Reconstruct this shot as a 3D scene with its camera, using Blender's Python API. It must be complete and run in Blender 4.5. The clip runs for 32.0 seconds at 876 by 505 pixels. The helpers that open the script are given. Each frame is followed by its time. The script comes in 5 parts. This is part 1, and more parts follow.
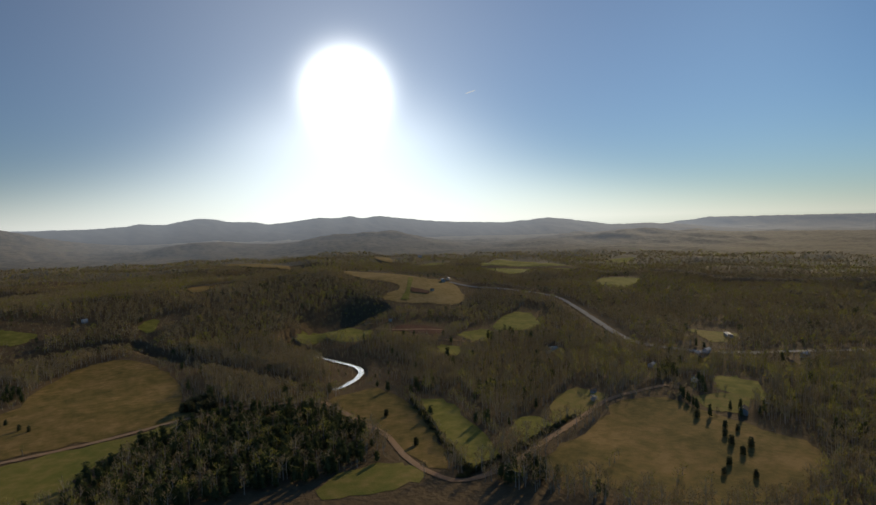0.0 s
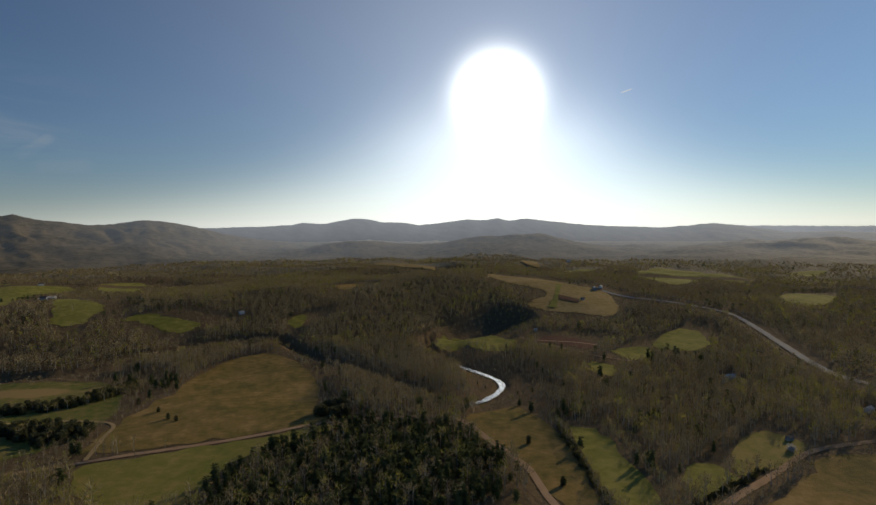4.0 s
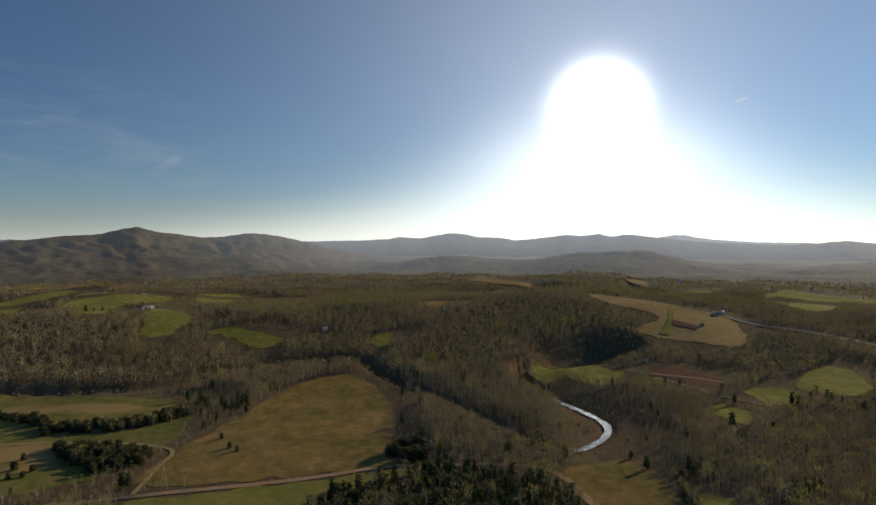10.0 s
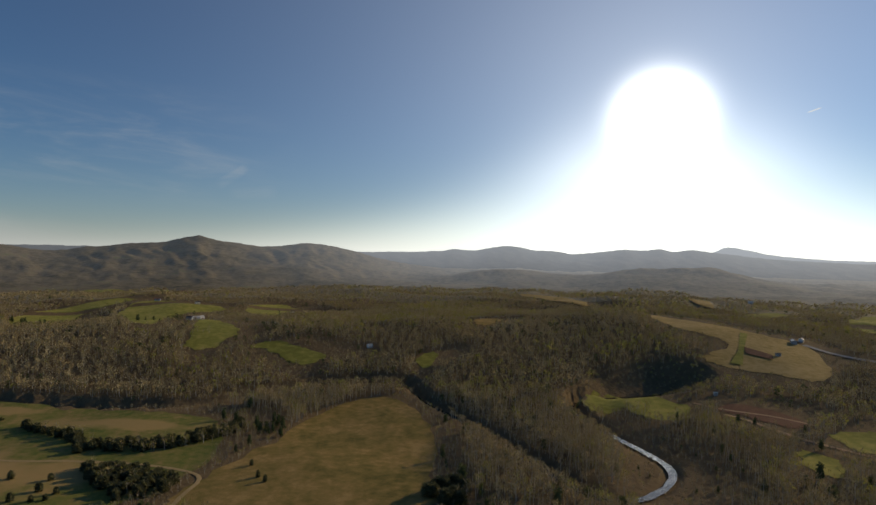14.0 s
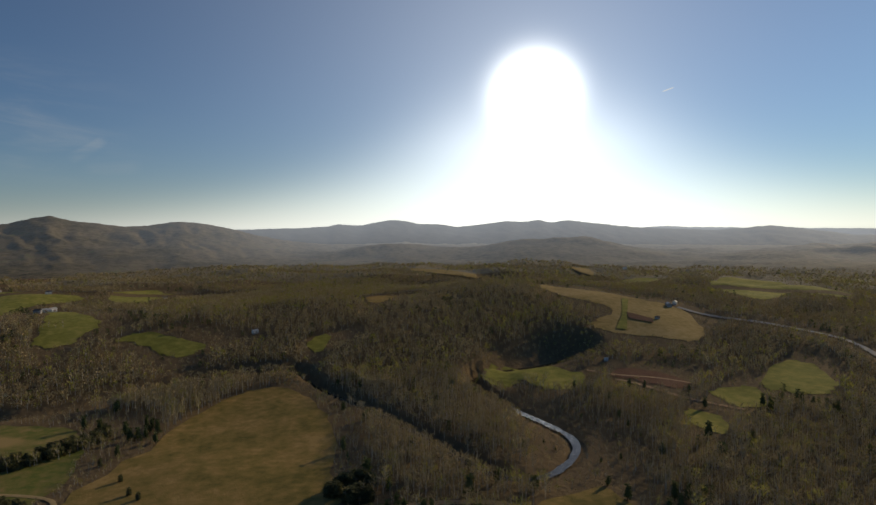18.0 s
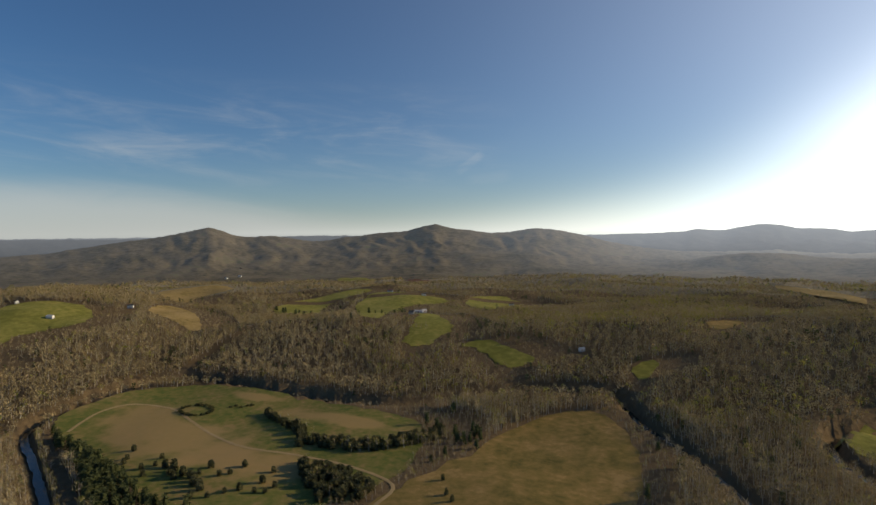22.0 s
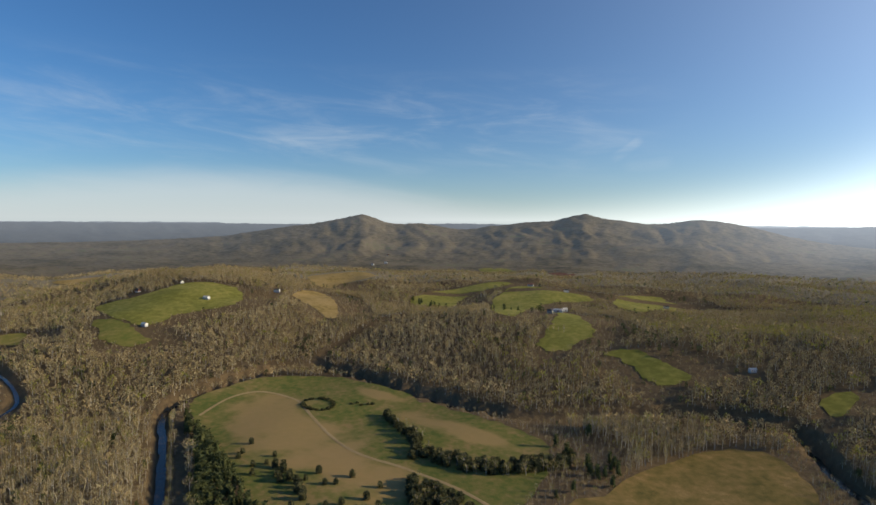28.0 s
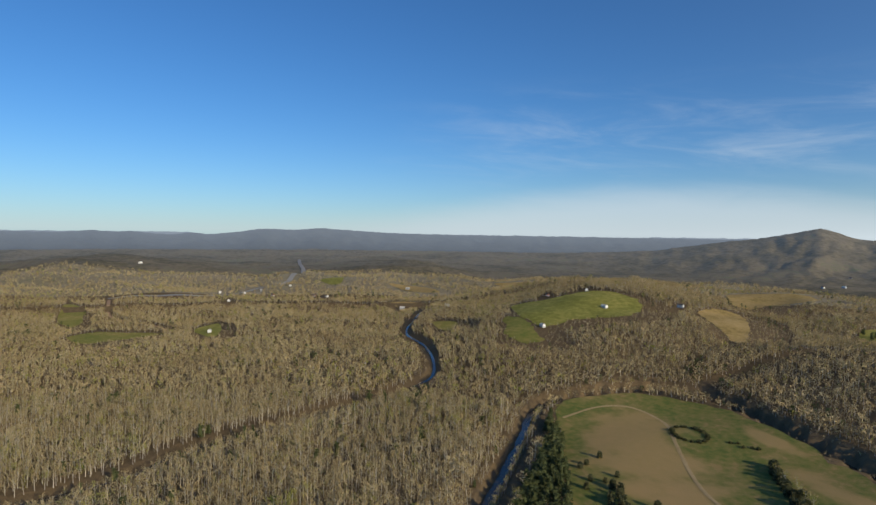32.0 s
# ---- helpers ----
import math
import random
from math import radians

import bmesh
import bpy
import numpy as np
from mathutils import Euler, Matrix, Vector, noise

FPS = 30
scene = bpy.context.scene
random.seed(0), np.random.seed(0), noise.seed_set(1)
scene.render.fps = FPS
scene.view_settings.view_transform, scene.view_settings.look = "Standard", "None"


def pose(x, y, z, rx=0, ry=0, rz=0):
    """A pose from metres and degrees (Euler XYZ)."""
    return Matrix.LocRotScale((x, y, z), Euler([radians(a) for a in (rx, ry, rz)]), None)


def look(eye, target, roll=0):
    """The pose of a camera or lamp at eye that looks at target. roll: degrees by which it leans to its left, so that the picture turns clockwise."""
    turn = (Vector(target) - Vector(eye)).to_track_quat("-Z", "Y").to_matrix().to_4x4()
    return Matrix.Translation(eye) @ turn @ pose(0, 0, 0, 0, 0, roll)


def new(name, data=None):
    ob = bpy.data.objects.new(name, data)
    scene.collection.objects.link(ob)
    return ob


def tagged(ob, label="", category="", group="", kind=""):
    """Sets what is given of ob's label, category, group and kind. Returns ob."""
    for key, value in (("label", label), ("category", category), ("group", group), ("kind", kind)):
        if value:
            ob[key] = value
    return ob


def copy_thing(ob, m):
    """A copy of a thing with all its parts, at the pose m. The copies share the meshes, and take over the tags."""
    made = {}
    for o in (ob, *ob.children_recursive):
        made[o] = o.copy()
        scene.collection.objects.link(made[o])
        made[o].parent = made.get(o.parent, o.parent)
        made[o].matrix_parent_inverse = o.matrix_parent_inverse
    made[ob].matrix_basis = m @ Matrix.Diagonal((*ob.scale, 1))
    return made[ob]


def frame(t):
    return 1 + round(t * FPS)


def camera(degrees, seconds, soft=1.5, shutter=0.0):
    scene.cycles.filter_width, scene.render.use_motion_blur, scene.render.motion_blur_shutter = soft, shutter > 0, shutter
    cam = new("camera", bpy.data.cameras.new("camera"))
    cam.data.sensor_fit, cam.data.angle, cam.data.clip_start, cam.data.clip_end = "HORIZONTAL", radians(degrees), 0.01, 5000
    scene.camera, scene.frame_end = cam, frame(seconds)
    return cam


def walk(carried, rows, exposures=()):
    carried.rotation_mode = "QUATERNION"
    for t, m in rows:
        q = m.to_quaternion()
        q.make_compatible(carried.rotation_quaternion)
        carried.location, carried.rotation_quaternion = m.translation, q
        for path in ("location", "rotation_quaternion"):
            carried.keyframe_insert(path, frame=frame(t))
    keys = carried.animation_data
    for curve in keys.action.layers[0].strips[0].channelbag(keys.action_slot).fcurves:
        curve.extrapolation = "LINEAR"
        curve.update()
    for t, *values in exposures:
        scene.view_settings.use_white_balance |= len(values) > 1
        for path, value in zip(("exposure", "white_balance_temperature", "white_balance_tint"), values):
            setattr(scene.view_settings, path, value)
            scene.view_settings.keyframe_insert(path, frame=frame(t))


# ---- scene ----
from mathutils.geometry import delaunay_2d_cdt

# seconds, eye x, y, z, heading to the right of +y, tilt up, lean
PATH = [
    (0, -17.39, -78.89, 152.98, 19.00, -3.20, -1.51),
    (0.5, -15.13, -72.79, 152.37, 15.99, -3.00, -1.03),
    (1, -13.01, -66.55, 151.78, 13.41, -2.94, -0.79),
    (1.5, -11.18, -60.36, 151.37, 11.27, -2.94, -0.46),
    (2, -9.73, -54.24, 151.20, 9.64, -2.95, -0.16),
    (2.5, -8.75, -48.03, 151.18, 8.41, -2.97, -0.12),
    (3, -7.95, -41.72, 151.10, 7.16, -2.98, -0.15),
    (3.5, -7.03, -35.19, 151.00, 5.91, -2.85, -0.38),
    (5.5, -1.54, -7.17, 150.42, 1.36, -2.07, -0.09),
    (6, -0.00, 0.00, 150.01, -0.00, -1.80, 0.06),
    (6.5, 1.47, 7.16, 149.72, -1.33, -1.57, 0.23),
    (7, 2.55, 13.93, 149.60, -2.64, -1.31, 0.18),
    (7.5, 3.10, 19.79, 149.35, -3.52, -1.17, -0.15),
    (8, 3.20, 24.24, 148.83, -3.99, -1.21, -0.18),
    (8.5, 2.77, 27.46, 148.31, -4.09, -1.30, -0.22),
    (9, 2.01, 30.16, 148.00, -4.01, -1.35, 0.01),
    (9.5, 1.44, 33.40, 148.10, -4.25, -1.23, 0.02),
    (10, 1.28, 37.78, 148.81, -4.64, -1.16, 0.05),
    (10.5, 1.58, 43.06, 149.79, -5.24, -1.15, 0.24),
    (11, 2.28, 48.79, 150.79, -6.29, -0.95, 0.46),
    (11.5, 3.38, 54.43, 151.79, -7.46, -0.74, 0.46),
    (12, 4.52, 59.55, 152.74, -8.71, -0.53, 0.68),
    (12.5, 5.26, 63.81, 153.58, -9.85, -0.33, 0.83),
    (13, 5.48, 67.12, 154.18, -10.48, -0.21, 0.81),
    (13.5, 5.15, 69.68, 154.37, -10.52, -0.08, 0.85),
    (14, 4.30, 71.82, 154.23, -10.00, -0.10, 1.00),
    (14.5, 3.06, 74.10, 154.05, -9.00, -0.29, 0.87),
    (16.5, -5.72, 87.72, 153.66, -2.86, -1.87, -0.03),
    (17, -7.04, 92.45, 153.95, -1.33, -2.41, -0.50),
    (17.5, -7.70, 97.10, 154.39, 0.39, -2.68, -0.65),
    (18, -7.26, 100.99, 155.02, 1.21, -2.54, -0.38),
    (18.5, -5.80, 103.64, 156.06, -0.71, -2.35, -0.28),
    (19, -3.28, 104.97, 157.72, -5.10, -2.22, -0.33),
    (19.5, 0.44, 105.61, 159.93, -10.04, -2.16, 0.21),
    (20, 4.78, 106.09, 162.55, -14.83, -2.10, 0.22),
    (20.5, 9.53, 106.62, 165.41, -19.61, -2.19, 0.32),
    (21, 14.32, 107.62, 168.68, -24.05, -2.19, 0.27),
    (21.5, 18.77, 109.37, 172.18, -28.52, -2.16, -0.83),
    (22, 22.83, 111.82, 175.54, -32.59, -2.06, -0.56),
    (22.5, 26.19, 114.64, 178.52, -36.41, -1.87, -0.14),
    (23, 28.43, 117.62, 180.92, -39.12, -1.60, 0.29),
    (23.5, 29.20, 120.84, 182.53, -40.69, -1.63, 0.85),
    (24, 28.52, 124.23, 183.34, -41.19, -1.94, 1.17),
    (24.5, 26.54, 127.90, 183.66, -41.37, -2.36, 1.02),
    (25, 23.63, 131.99, 183.86, -41.68, -2.62, 0.92),
    (25.5, 20.09, 136.50, 183.95, -42.03, -2.86, 0.83),
    (27.5, 2.57, 160.35, 182.23, -45.14, -2.90, 0.32),
    (28, 0.22, 166.93, 180.50, -47.07, -3.20, 0.40),
    (28.5, -1.30, 173.74, 178.42, -50.70, -3.48, 0.28),
    (29, -2.36, 180.84, 176.52, -55.89, -3.41, 0.78),
    (29.5, -3.02, 188.50, 174.93, -61.25, -3.31, 0.88),
    (30, -3.32, 196.70, 173.55, -66.63, -3.42, 0.76),
    (30.5, -3.30, 205.44, 172.29, -72.19, -3.28, 0.72),
    (31, -3.05, 214.63, 171.33, -77.77, -3.15, 0.47),
    (31.5, -2.64, 224.13, 170.65, -83.46, -2.66, 0.67),
    (32, -2.20, 233.69, 170.12, -88.46, -2.01, 0.74),
]
EXPOSURES = [(0, -0.80, 6600, 10), (6, -0.68, 6700, 10), (12, -0.42, 6750, 10), (17, -0.60, 6750, 10), (19, -0.64, 6800, 10), (21, -0.40, 6750, 10), (23, -0.03, 6650, 10), (25, 0.06, 6450, 10), (28, 0.18, 6250, 9), (32, 0.16, 5850, 8)]


def aim(x, y, z, heading, tilt, lean):
    a, b = radians(heading), radians(tilt)
    return look((x, y, z), (x + 50 * math.sin(a) * math.cos(b), y + 50 * math.cos(a) * math.cos(b), z + 50 * math.sin(b)), lean)


cam = camera(73.49, 32.0)
walk(cam, [(t, aim(*row)) for t, *row in PATH], EXPOSURES)

# ---- light ----
SUN_HEADING, SUN_UP = 48.0, 19.0
GLOW_HEADING, GLOW_UP = 10.6, 12.3
GLOW_WAY = Vector((math.sin(radians(GLOW_HEADING)) * math.cos(radians(GLOW_UP)), math.cos(radians(GLOW_HEADING)) * math.cos(radians(GLOW_UP)), math.sin(radians(GLOW_UP))))
SUN_WAY = Vector((math.sin(radians(SUN_HEADING)) * math.cos(radians(SUN_UP)), math.cos(radians(SUN_HEADING)) * math.cos(radians(SUN_UP)), math.sin(radians(SUN_UP))))
sun_data = bpy.data.lights.new("sun", "SUN")
sun_data.energy, sun_data.angle, sun_data.color = 3.5, radians(0.53), (1.0, 0.80, 0.50)
sun = new("sun", sun_data)
sun.matrix_world = look((0, 0, 900), Vector((0, 0, 900)) - SUN_WAY)

world = bpy.data.worlds.new("sky")
scene.world = world
world.use_nodes = True
W = world.node_tree
W.nodes.clear()


def wmath(op, a, b=0.0, c=0.0, clamp=False):
    n = W.nodes.new("ShaderNodeMath")
    n.operation, n.use_clamp = op, clamp
    for k, v in enumerate((a, b, c)):
        if isinstance(v, (int, float)):
            n.inputs[k].default_value = v
        else:
            W.links.new(v, n.inputs[k])
    return n.outputs[0]


def wramp(value, lo, hi):
    n = W.nodes.new("ShaderNodeMapRange")
    n.interpolation_type = "SMOOTHSTEP"
    W.links.new(value, n.inputs[0])
    for k, v in ((1, lo), (2, hi)):
        if isinstance(v, (int, float)):
            n.inputs[k].default_value = v
        else:
            W.links.new(v, n.inputs[k])
    return n.outputs[0]


def wmix(fac, a, b, mode="MIX"):
    n = W.nodes.new("ShaderNodeMix")
    n.data_type, n.blend_type = "RGBA", mode
    for k, v in ((0, fac), (6, a), (7, b)):
        if isinstance(v, (int, float, tuple)):
            n.inputs[k].default_value = v
        else:
            W.links.new(v, n.inputs[k])
    return n.outputs[2]


way = W.nodes.new("ShaderNodeTexCoord").outputs["Generated"]
sep = W.nodes.new("ShaderNodeSeparateXYZ")
W.links.new(way, sep.inputs[0])
dx, dy, dz = sep.outputs
nishita = W.nodes.new("ShaderNodeTexSky")
nishita.sky_type, nishita.sun_disc = "NISHITA", False
nishita.sun_elevation, nishita.sun_rotation = radians(SUN_UP), radians(SUN_HEADING)
nishita.air_density, nishita.dust_density, nishita.ozone_density, nishita.altitude = 1.0, 0.15, 4.0, 300
el = wmath("MULTIPLY", wmath("ARCSINE", dz), 57.2958)
az = wmath("MULTIPLY", wmath("ARCTAN2", dx, dy), 57.2958)
dot = W.nodes.new("ShaderNodeVectorMath")
dot.operation = "DOT_PRODUCT"
W.links.new(way, dot.inputs[0])
dot.inputs[1].default_value = GLOW_WAY
angle = wmath("MULTIPLY", wmath("ARCCOSINE", wmath("MINIMUM", dot.outputs["Value"], 1.0)), 57.2958)
# the aureole of a hazy low sun: a core, and a skirt along the hazy horizon
core = wmath("MULTIPLY", wmath("EXPONENT", wmath("MULTIPLY", wmath("POWER", wmath("DIVIDE", angle, 2.65), 2.0), -1.0)), 10.0)
skirt = wmath("MULTIPLY", wmath("EXPONENT", wmath("DIVIDE", angle, -17.0)), 0.72)
reach = wmath("ADD", wmath("MULTIPLY", wmath("EXPONENT", wmath("DIVIDE", wmath("ABSOLUTE", el), -3.6)), 29.0), 7.5)
spread = wmath("EXPONENT", wmath("MULTIPLY", wmath("POWER", wmath("DIVIDE", wmath("SUBTRACT", az, GLOW_HEADING), reach), 2.0), -1.0))
low = wmath("EXPONENT", wmath("MULTIPLY", wmath("POWER", wmath("DIVIDE", wmath("MAXIMUM", wmath("SUBTRACT", el, 7.0), 0.0), 5.0), 2.0), -1.0))
glow = wmath("ADD", wmath("ADD", core, skirt), wmath("MULTIPLY", wmath("MULTIPLY", spread, low), 1.12))
scaled = W.nodes.new("ShaderNodeVectorMath")
scaled.operation = "SCALE"
scaled.inputs[0].default_value = (0.96, 0.97, 0.93)
W.links.new(glow, scaled.inputs["Scale"])
base = W.nodes.new("ShaderNodeVectorMath")
base.operation = "SCALE"
W.links.new(wmix(1.0, nishita.outputs[0], (0.69, 1.01, 1.27, 1), "MULTIPLY"), base.inputs[0])
base.inputs["Scale"].default_value = 0.070
# thin cloud: a low bank of cirrostratus away from the sun, and loose wisps over it
stretch = W.nodes.new("ShaderNodeCombineXYZ")
W.links.new(wmath("MULTIPLY", wmath("ADD", az, wmath("MULTIPLY", el, 1.6)), 0.09), stretch.inputs[0])
W.links.new(wmath("MULTIPLY", el, 0.42), stretch.inputs[1])
wisp_noise = W.nodes.new("ShaderNodeTexNoise")
W.links.new(stretch.outputs[0], wisp_noise.inputs["Vector"])
wisp_noise.inputs["Scale"].default_value, wisp_noise.inputs["Detail"].default_value = 1.05, 7
wisp_noise.inputs["Roughness"].default_value, wisp_noise.inputs["Distortion"].default_value = 0.60, 0.5
wn = wisp_noise.outputs[0]
side = wmath("EXPONENT", wmath("MULTIPLY", wmath("POWER", wmath("DIVIDE", wmath("ADD", az, 68.0), 29.0), 2.0), -1.0))
bank_top = wmath("ADD", wmath("MULTIPLY", side, 5.6), wmath("MULTIPLY", wmath("SUBTRACT", wn, 0.5), 1.6))
bank = wmath("MULTIPLY", wmath("SUBTRACT", 1.0, wramp(el, wmath("SUBTRACT", bank_top, 3.4), bank_top)), wmath("MULTIPLY", wramp(side, 0.05, 0.75), 0.56))
wisp_side = wmath("MULTIPLY", wramp(az, -100.0, -72.0), wmath("SUBTRACT", 1.0, wramp(az, -38.0, -22.0)))
wisp_band = wmath("MULTIPLY", wramp(el, 3.0, 7.0), wmath("SUBTRACT", 1.0, wramp(el, 9.0, 15.0)))
wisps = wmath("MULTIPLY", wmath("MULTIPLY", wramp(wn, 0.40, 0.90), 0.42), wmath("MULTIPLY", wisp_side, wisp_band))
# a short contrail beside the sun, and two small wisps away from it


def streak(at_az, at_el, turned, half, wide):
    """A short streak across the sky at an azimuth and an elevation."""
    u, v = wmath("SUBTRACT", az, at_az), wmath("SUBTRACT", el, at_el)
    along = wmath("ADD", wmath("MULTIPLY", u, math.cos(turned)), wmath("MULTIPLY", v, math.sin(turned)))
    across = wmath("SUBTRACT", wmath("MULTIPLY", v, math.cos(turned)), wmath("MULTIPLY", u, math.sin(turned)))
    return wmath("MULTIPLY", wmath("SUBTRACT", 1.0, wramp(wmath("ABSOLUTE", across), wide * 0.2, wide)), wmath("SUBTRACT", 1.0, wramp(wmath("ABSOLUTE", along), half * 0.45, half)))


trail = streak(22.5, 12.0, 0.28, 0.62, 0.075)
loose = wmath("MULTIPLY", wmath("ADD", streak(-29.4, 6.6, 0.62, 2.0, 0.7), streak(-27.6, 5.1, 0.12, 2.6, 0.8)), wmath("MULTIPLY", wramp(wn, 0.30, 0.75), 0.24))
cloud = wmath("MAXIMUM", wmath("MAXIMUM", bank, wmath("MAXIMUM", wisps, loose)), wmath("MULTIPLY", trail, 0.8), clamp=True)
# pale haze along the whole horizon
haze = wmath("MULTIPLY", wmath("EXPONENT", wmath("MULTIPLY", wmath("ABSOLUTE", el), -0.33)), 0.58)
sky_colour = wmix(cloud, wmix(haze, base.outputs[0], (0.60, 0.61, 0.57, 1)), (0.60, 0.62, 0.62, 1))
total = W.nodes.new("ShaderNodeVectorMath")
total.operation = "ADD"
W.links.new(sky_colour, total.inputs[0])
W.links.new(scaled.outputs[0], total.inputs[1])
background = W.nodes.new("ShaderNodeBackground")
W.links.new(total.outputs[0], background.inputs["Color"])
background.inputs["Strength"].default_value = 1.0
W.links.new(background.outputs[0], W.nodes.new("ShaderNodeOutputWorld").inputs["Surface"])


# ---- materials ----
def shades(name, stops, scales=(0.02, 0.3), rough=0.9, bump=0.0, bump_scale=1.0, island=0.0, thin=0.0, spec=0.04, metal=0.0, contrast=(0.3, 0.7), sheen=0.0, tint=(0.80, 0.78, 0.24)):
    """A matt surface whose colour wanders between the stops at two sizes (cycles per metre)."""
    mat = bpy.data.materials.new(name)
    mat.use_nodes = True
    n, l = mat.node_tree.nodes, mat.node_tree.links
    b = n["Principled BSDF"]
    b.inputs["Roughness"].default_value, b.inputs["Metallic"].default_value, b.inputs["Specular IOR Level"].default_value = rough, metal, spec
    b.inputs["Sheen Weight"].default_value, b.inputs["Sheen Roughness"].default_value = sheen, 0.55
    b.inputs["Sheen Tint"].default_value = (*tint, 1)
    place = n.new("ShaderNodeNewGeometry")
    values = []
    for k, s in enumerate(scales):
        t = n.new("ShaderNodeTexNoise")
        t.inputs["Scale"].default_value, t.inputs["Detail"].default_value, t.inputs["Roughness"].default_value = s, 6, 0.6
        l.new(place.outputs["Position"], t.inputs["Vector"])
        values.append(t.outputs[0])
    mean = n.new("ShaderNodeMath")
    mean.operation = "ADD"
    l.new(values[0], mean.inputs[0]), l.new(values[-1], mean.inputs[1])
    fac = mean.outputs[0]
    if island:
        more = n.new("ShaderNodeMath")
        more.operation, more.inputs[2].default_value = "MULTIPLY_ADD", 0.0
        more.inputs[1].default_value = island
        l.new(place.outputs["Random Per Island"], more.inputs[0])
        l.new(fac, more.inputs[2])
        fac = more.outputs[0]
    span = n.new("ShaderNodeMapRange")
    span.inputs[1].default_value, span.inputs[2].default_value = contrast[0] * 2, contrast[1] * 2 + island
    l.new(fac, span.inputs[0])
    ramp = n.new("ShaderNodeValToRGB")
    while len(ramp.color_ramp.elements) < len(stops):
        ramp.color_ramp.elements.new(0.5)
    for e, (at, colour) in zip(ramp.color_ramp.elements, stops):
        e.position, e.color = at, (*colour, 1)
    l.new(span.outputs[0], ramp.inputs[0])
    l.new(ramp.outputs[0], b.inputs["Base Color"])
    if bump:
        t = n.new("ShaderNodeTexNoise")
        t.inputs["Scale"].default_value, t.inputs["Detail"].default_value = bump_scale, 5
        l.new(place.outputs["Position"], t.inputs["Vector"])
        relief = n.new("ShaderNodeBump")
        relief.inputs["Strength"].default_value, relief.inputs["Distance"].default_value = 1.0, bump
        l.new(t.outputs[0], relief.inputs["Height"])
        l.new(relief.outputs[0], b.inputs["Normal"])
    if thin:
        soft = n.new("ShaderNodeBsdfTranslucent")
        l.new(ramp.outputs[0], soft.inputs["Color"])
        both = n.new("ShaderNodeMixShader")
        both.inputs[0].default_value = thin
        l.new(b.outputs[0], both.inputs[1]), l.new(soft.outputs[0], both.inputs[2])
        l.new(both.outputs[0], n["Material Output"].inputs["Surface"])
    return mat


M_FLOOR = shades("leaf_litter", [(0, (0.11, 0.08, 0.042)), (0.5, (0.165, 0.117, 0.063)), (1, (0.22, 0.156, 0.085))], (0.012, 0.2), bump=1.2, bump_scale=0.25)
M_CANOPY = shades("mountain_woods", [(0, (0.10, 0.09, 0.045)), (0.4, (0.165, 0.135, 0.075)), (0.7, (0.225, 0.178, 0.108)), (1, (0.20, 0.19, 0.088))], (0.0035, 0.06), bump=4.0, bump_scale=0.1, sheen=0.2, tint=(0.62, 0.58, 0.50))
M_TAN = shades("dry_pasture", [(0, (0.135, 0.115, 0.034)), (0.4, (0.225, 0.165, 0.052)), (0.7, (0.285, 0.195, 0.068)), (1, (0.37, 0.245, 0.092))], (0.016, 0.13), contrast=(0.38, 0.62), bump=0.25, bump_scale=0.9)
M_OLIVE = shades("mixed_pasture", [(0, (0.15, 0.165, 0.035)), (0.5, (0.225, 0.20, 0.052)), (1, (0.33, 0.245, 0.085))], (0.014, 0.12), contrast=(0.38, 0.62), bump=0.25, bump_scale=0.9, sheen=0.05)
M_GOLD = shades("cropped_dry_grass", [(0, (0.26, 0.19, 0.065)), (0.5, (0.36, 0.255, 0.095)), (1, (0.43, 0.305, 0.13))], (0.02, 0.16), contrast=(0.38, 0.62), bump=0.2, bump_scale=0.9)
M_GREEN = shades("spring_grass", [(0, (0.165, 0.163, 0.034)), (0.5, (0.235, 0.222, 0.05)), (1, (0.325, 0.28, 0.075))], (0.014, 0.12), contrast=(0.40, 0.60), bump=0.2, bump_scale=0.9, sheen=0.05)
M_SOIL = shades("red_soil", [(0, (0.13, 0.065, 0.04)), (1, (0.22, 0.12, 0.075))], (0.03, 0.3), bump=0.4, bump_scale=0.8)
M_DIRT = shades("dirt_road", [(0, (0.33, 0.205, 0.115)), (1, (0.50, 0.345, 0.21))], (0.05, 0.6), bump=0.15, bump_scale=1.5)
M_TRACK = shades("worn_track", [(0, (0.32, 0.23, 0.105)), (1, (0.48, 0.35, 0.18))], (0.04, 0.5), bump=0.15, bump_scale=1.2)
M_ASPHALT = shades("worn_asphalt", [(0, (0.24, 0.23, 0.21)), (1, (0.36, 0.345, 0.32))], (0.03, 0.5), rough=0.8)
M_TWIG = shades("bare_twigs", [(0, (0.245, 0.182, 0.086)), (0.5, (0.385, 0.30, 0.154)), (1, (0.545, 0.47, 0.275))], (0.011, 0.09), contrast=(0.36, 0.64), island=0.8, thin=0.14)
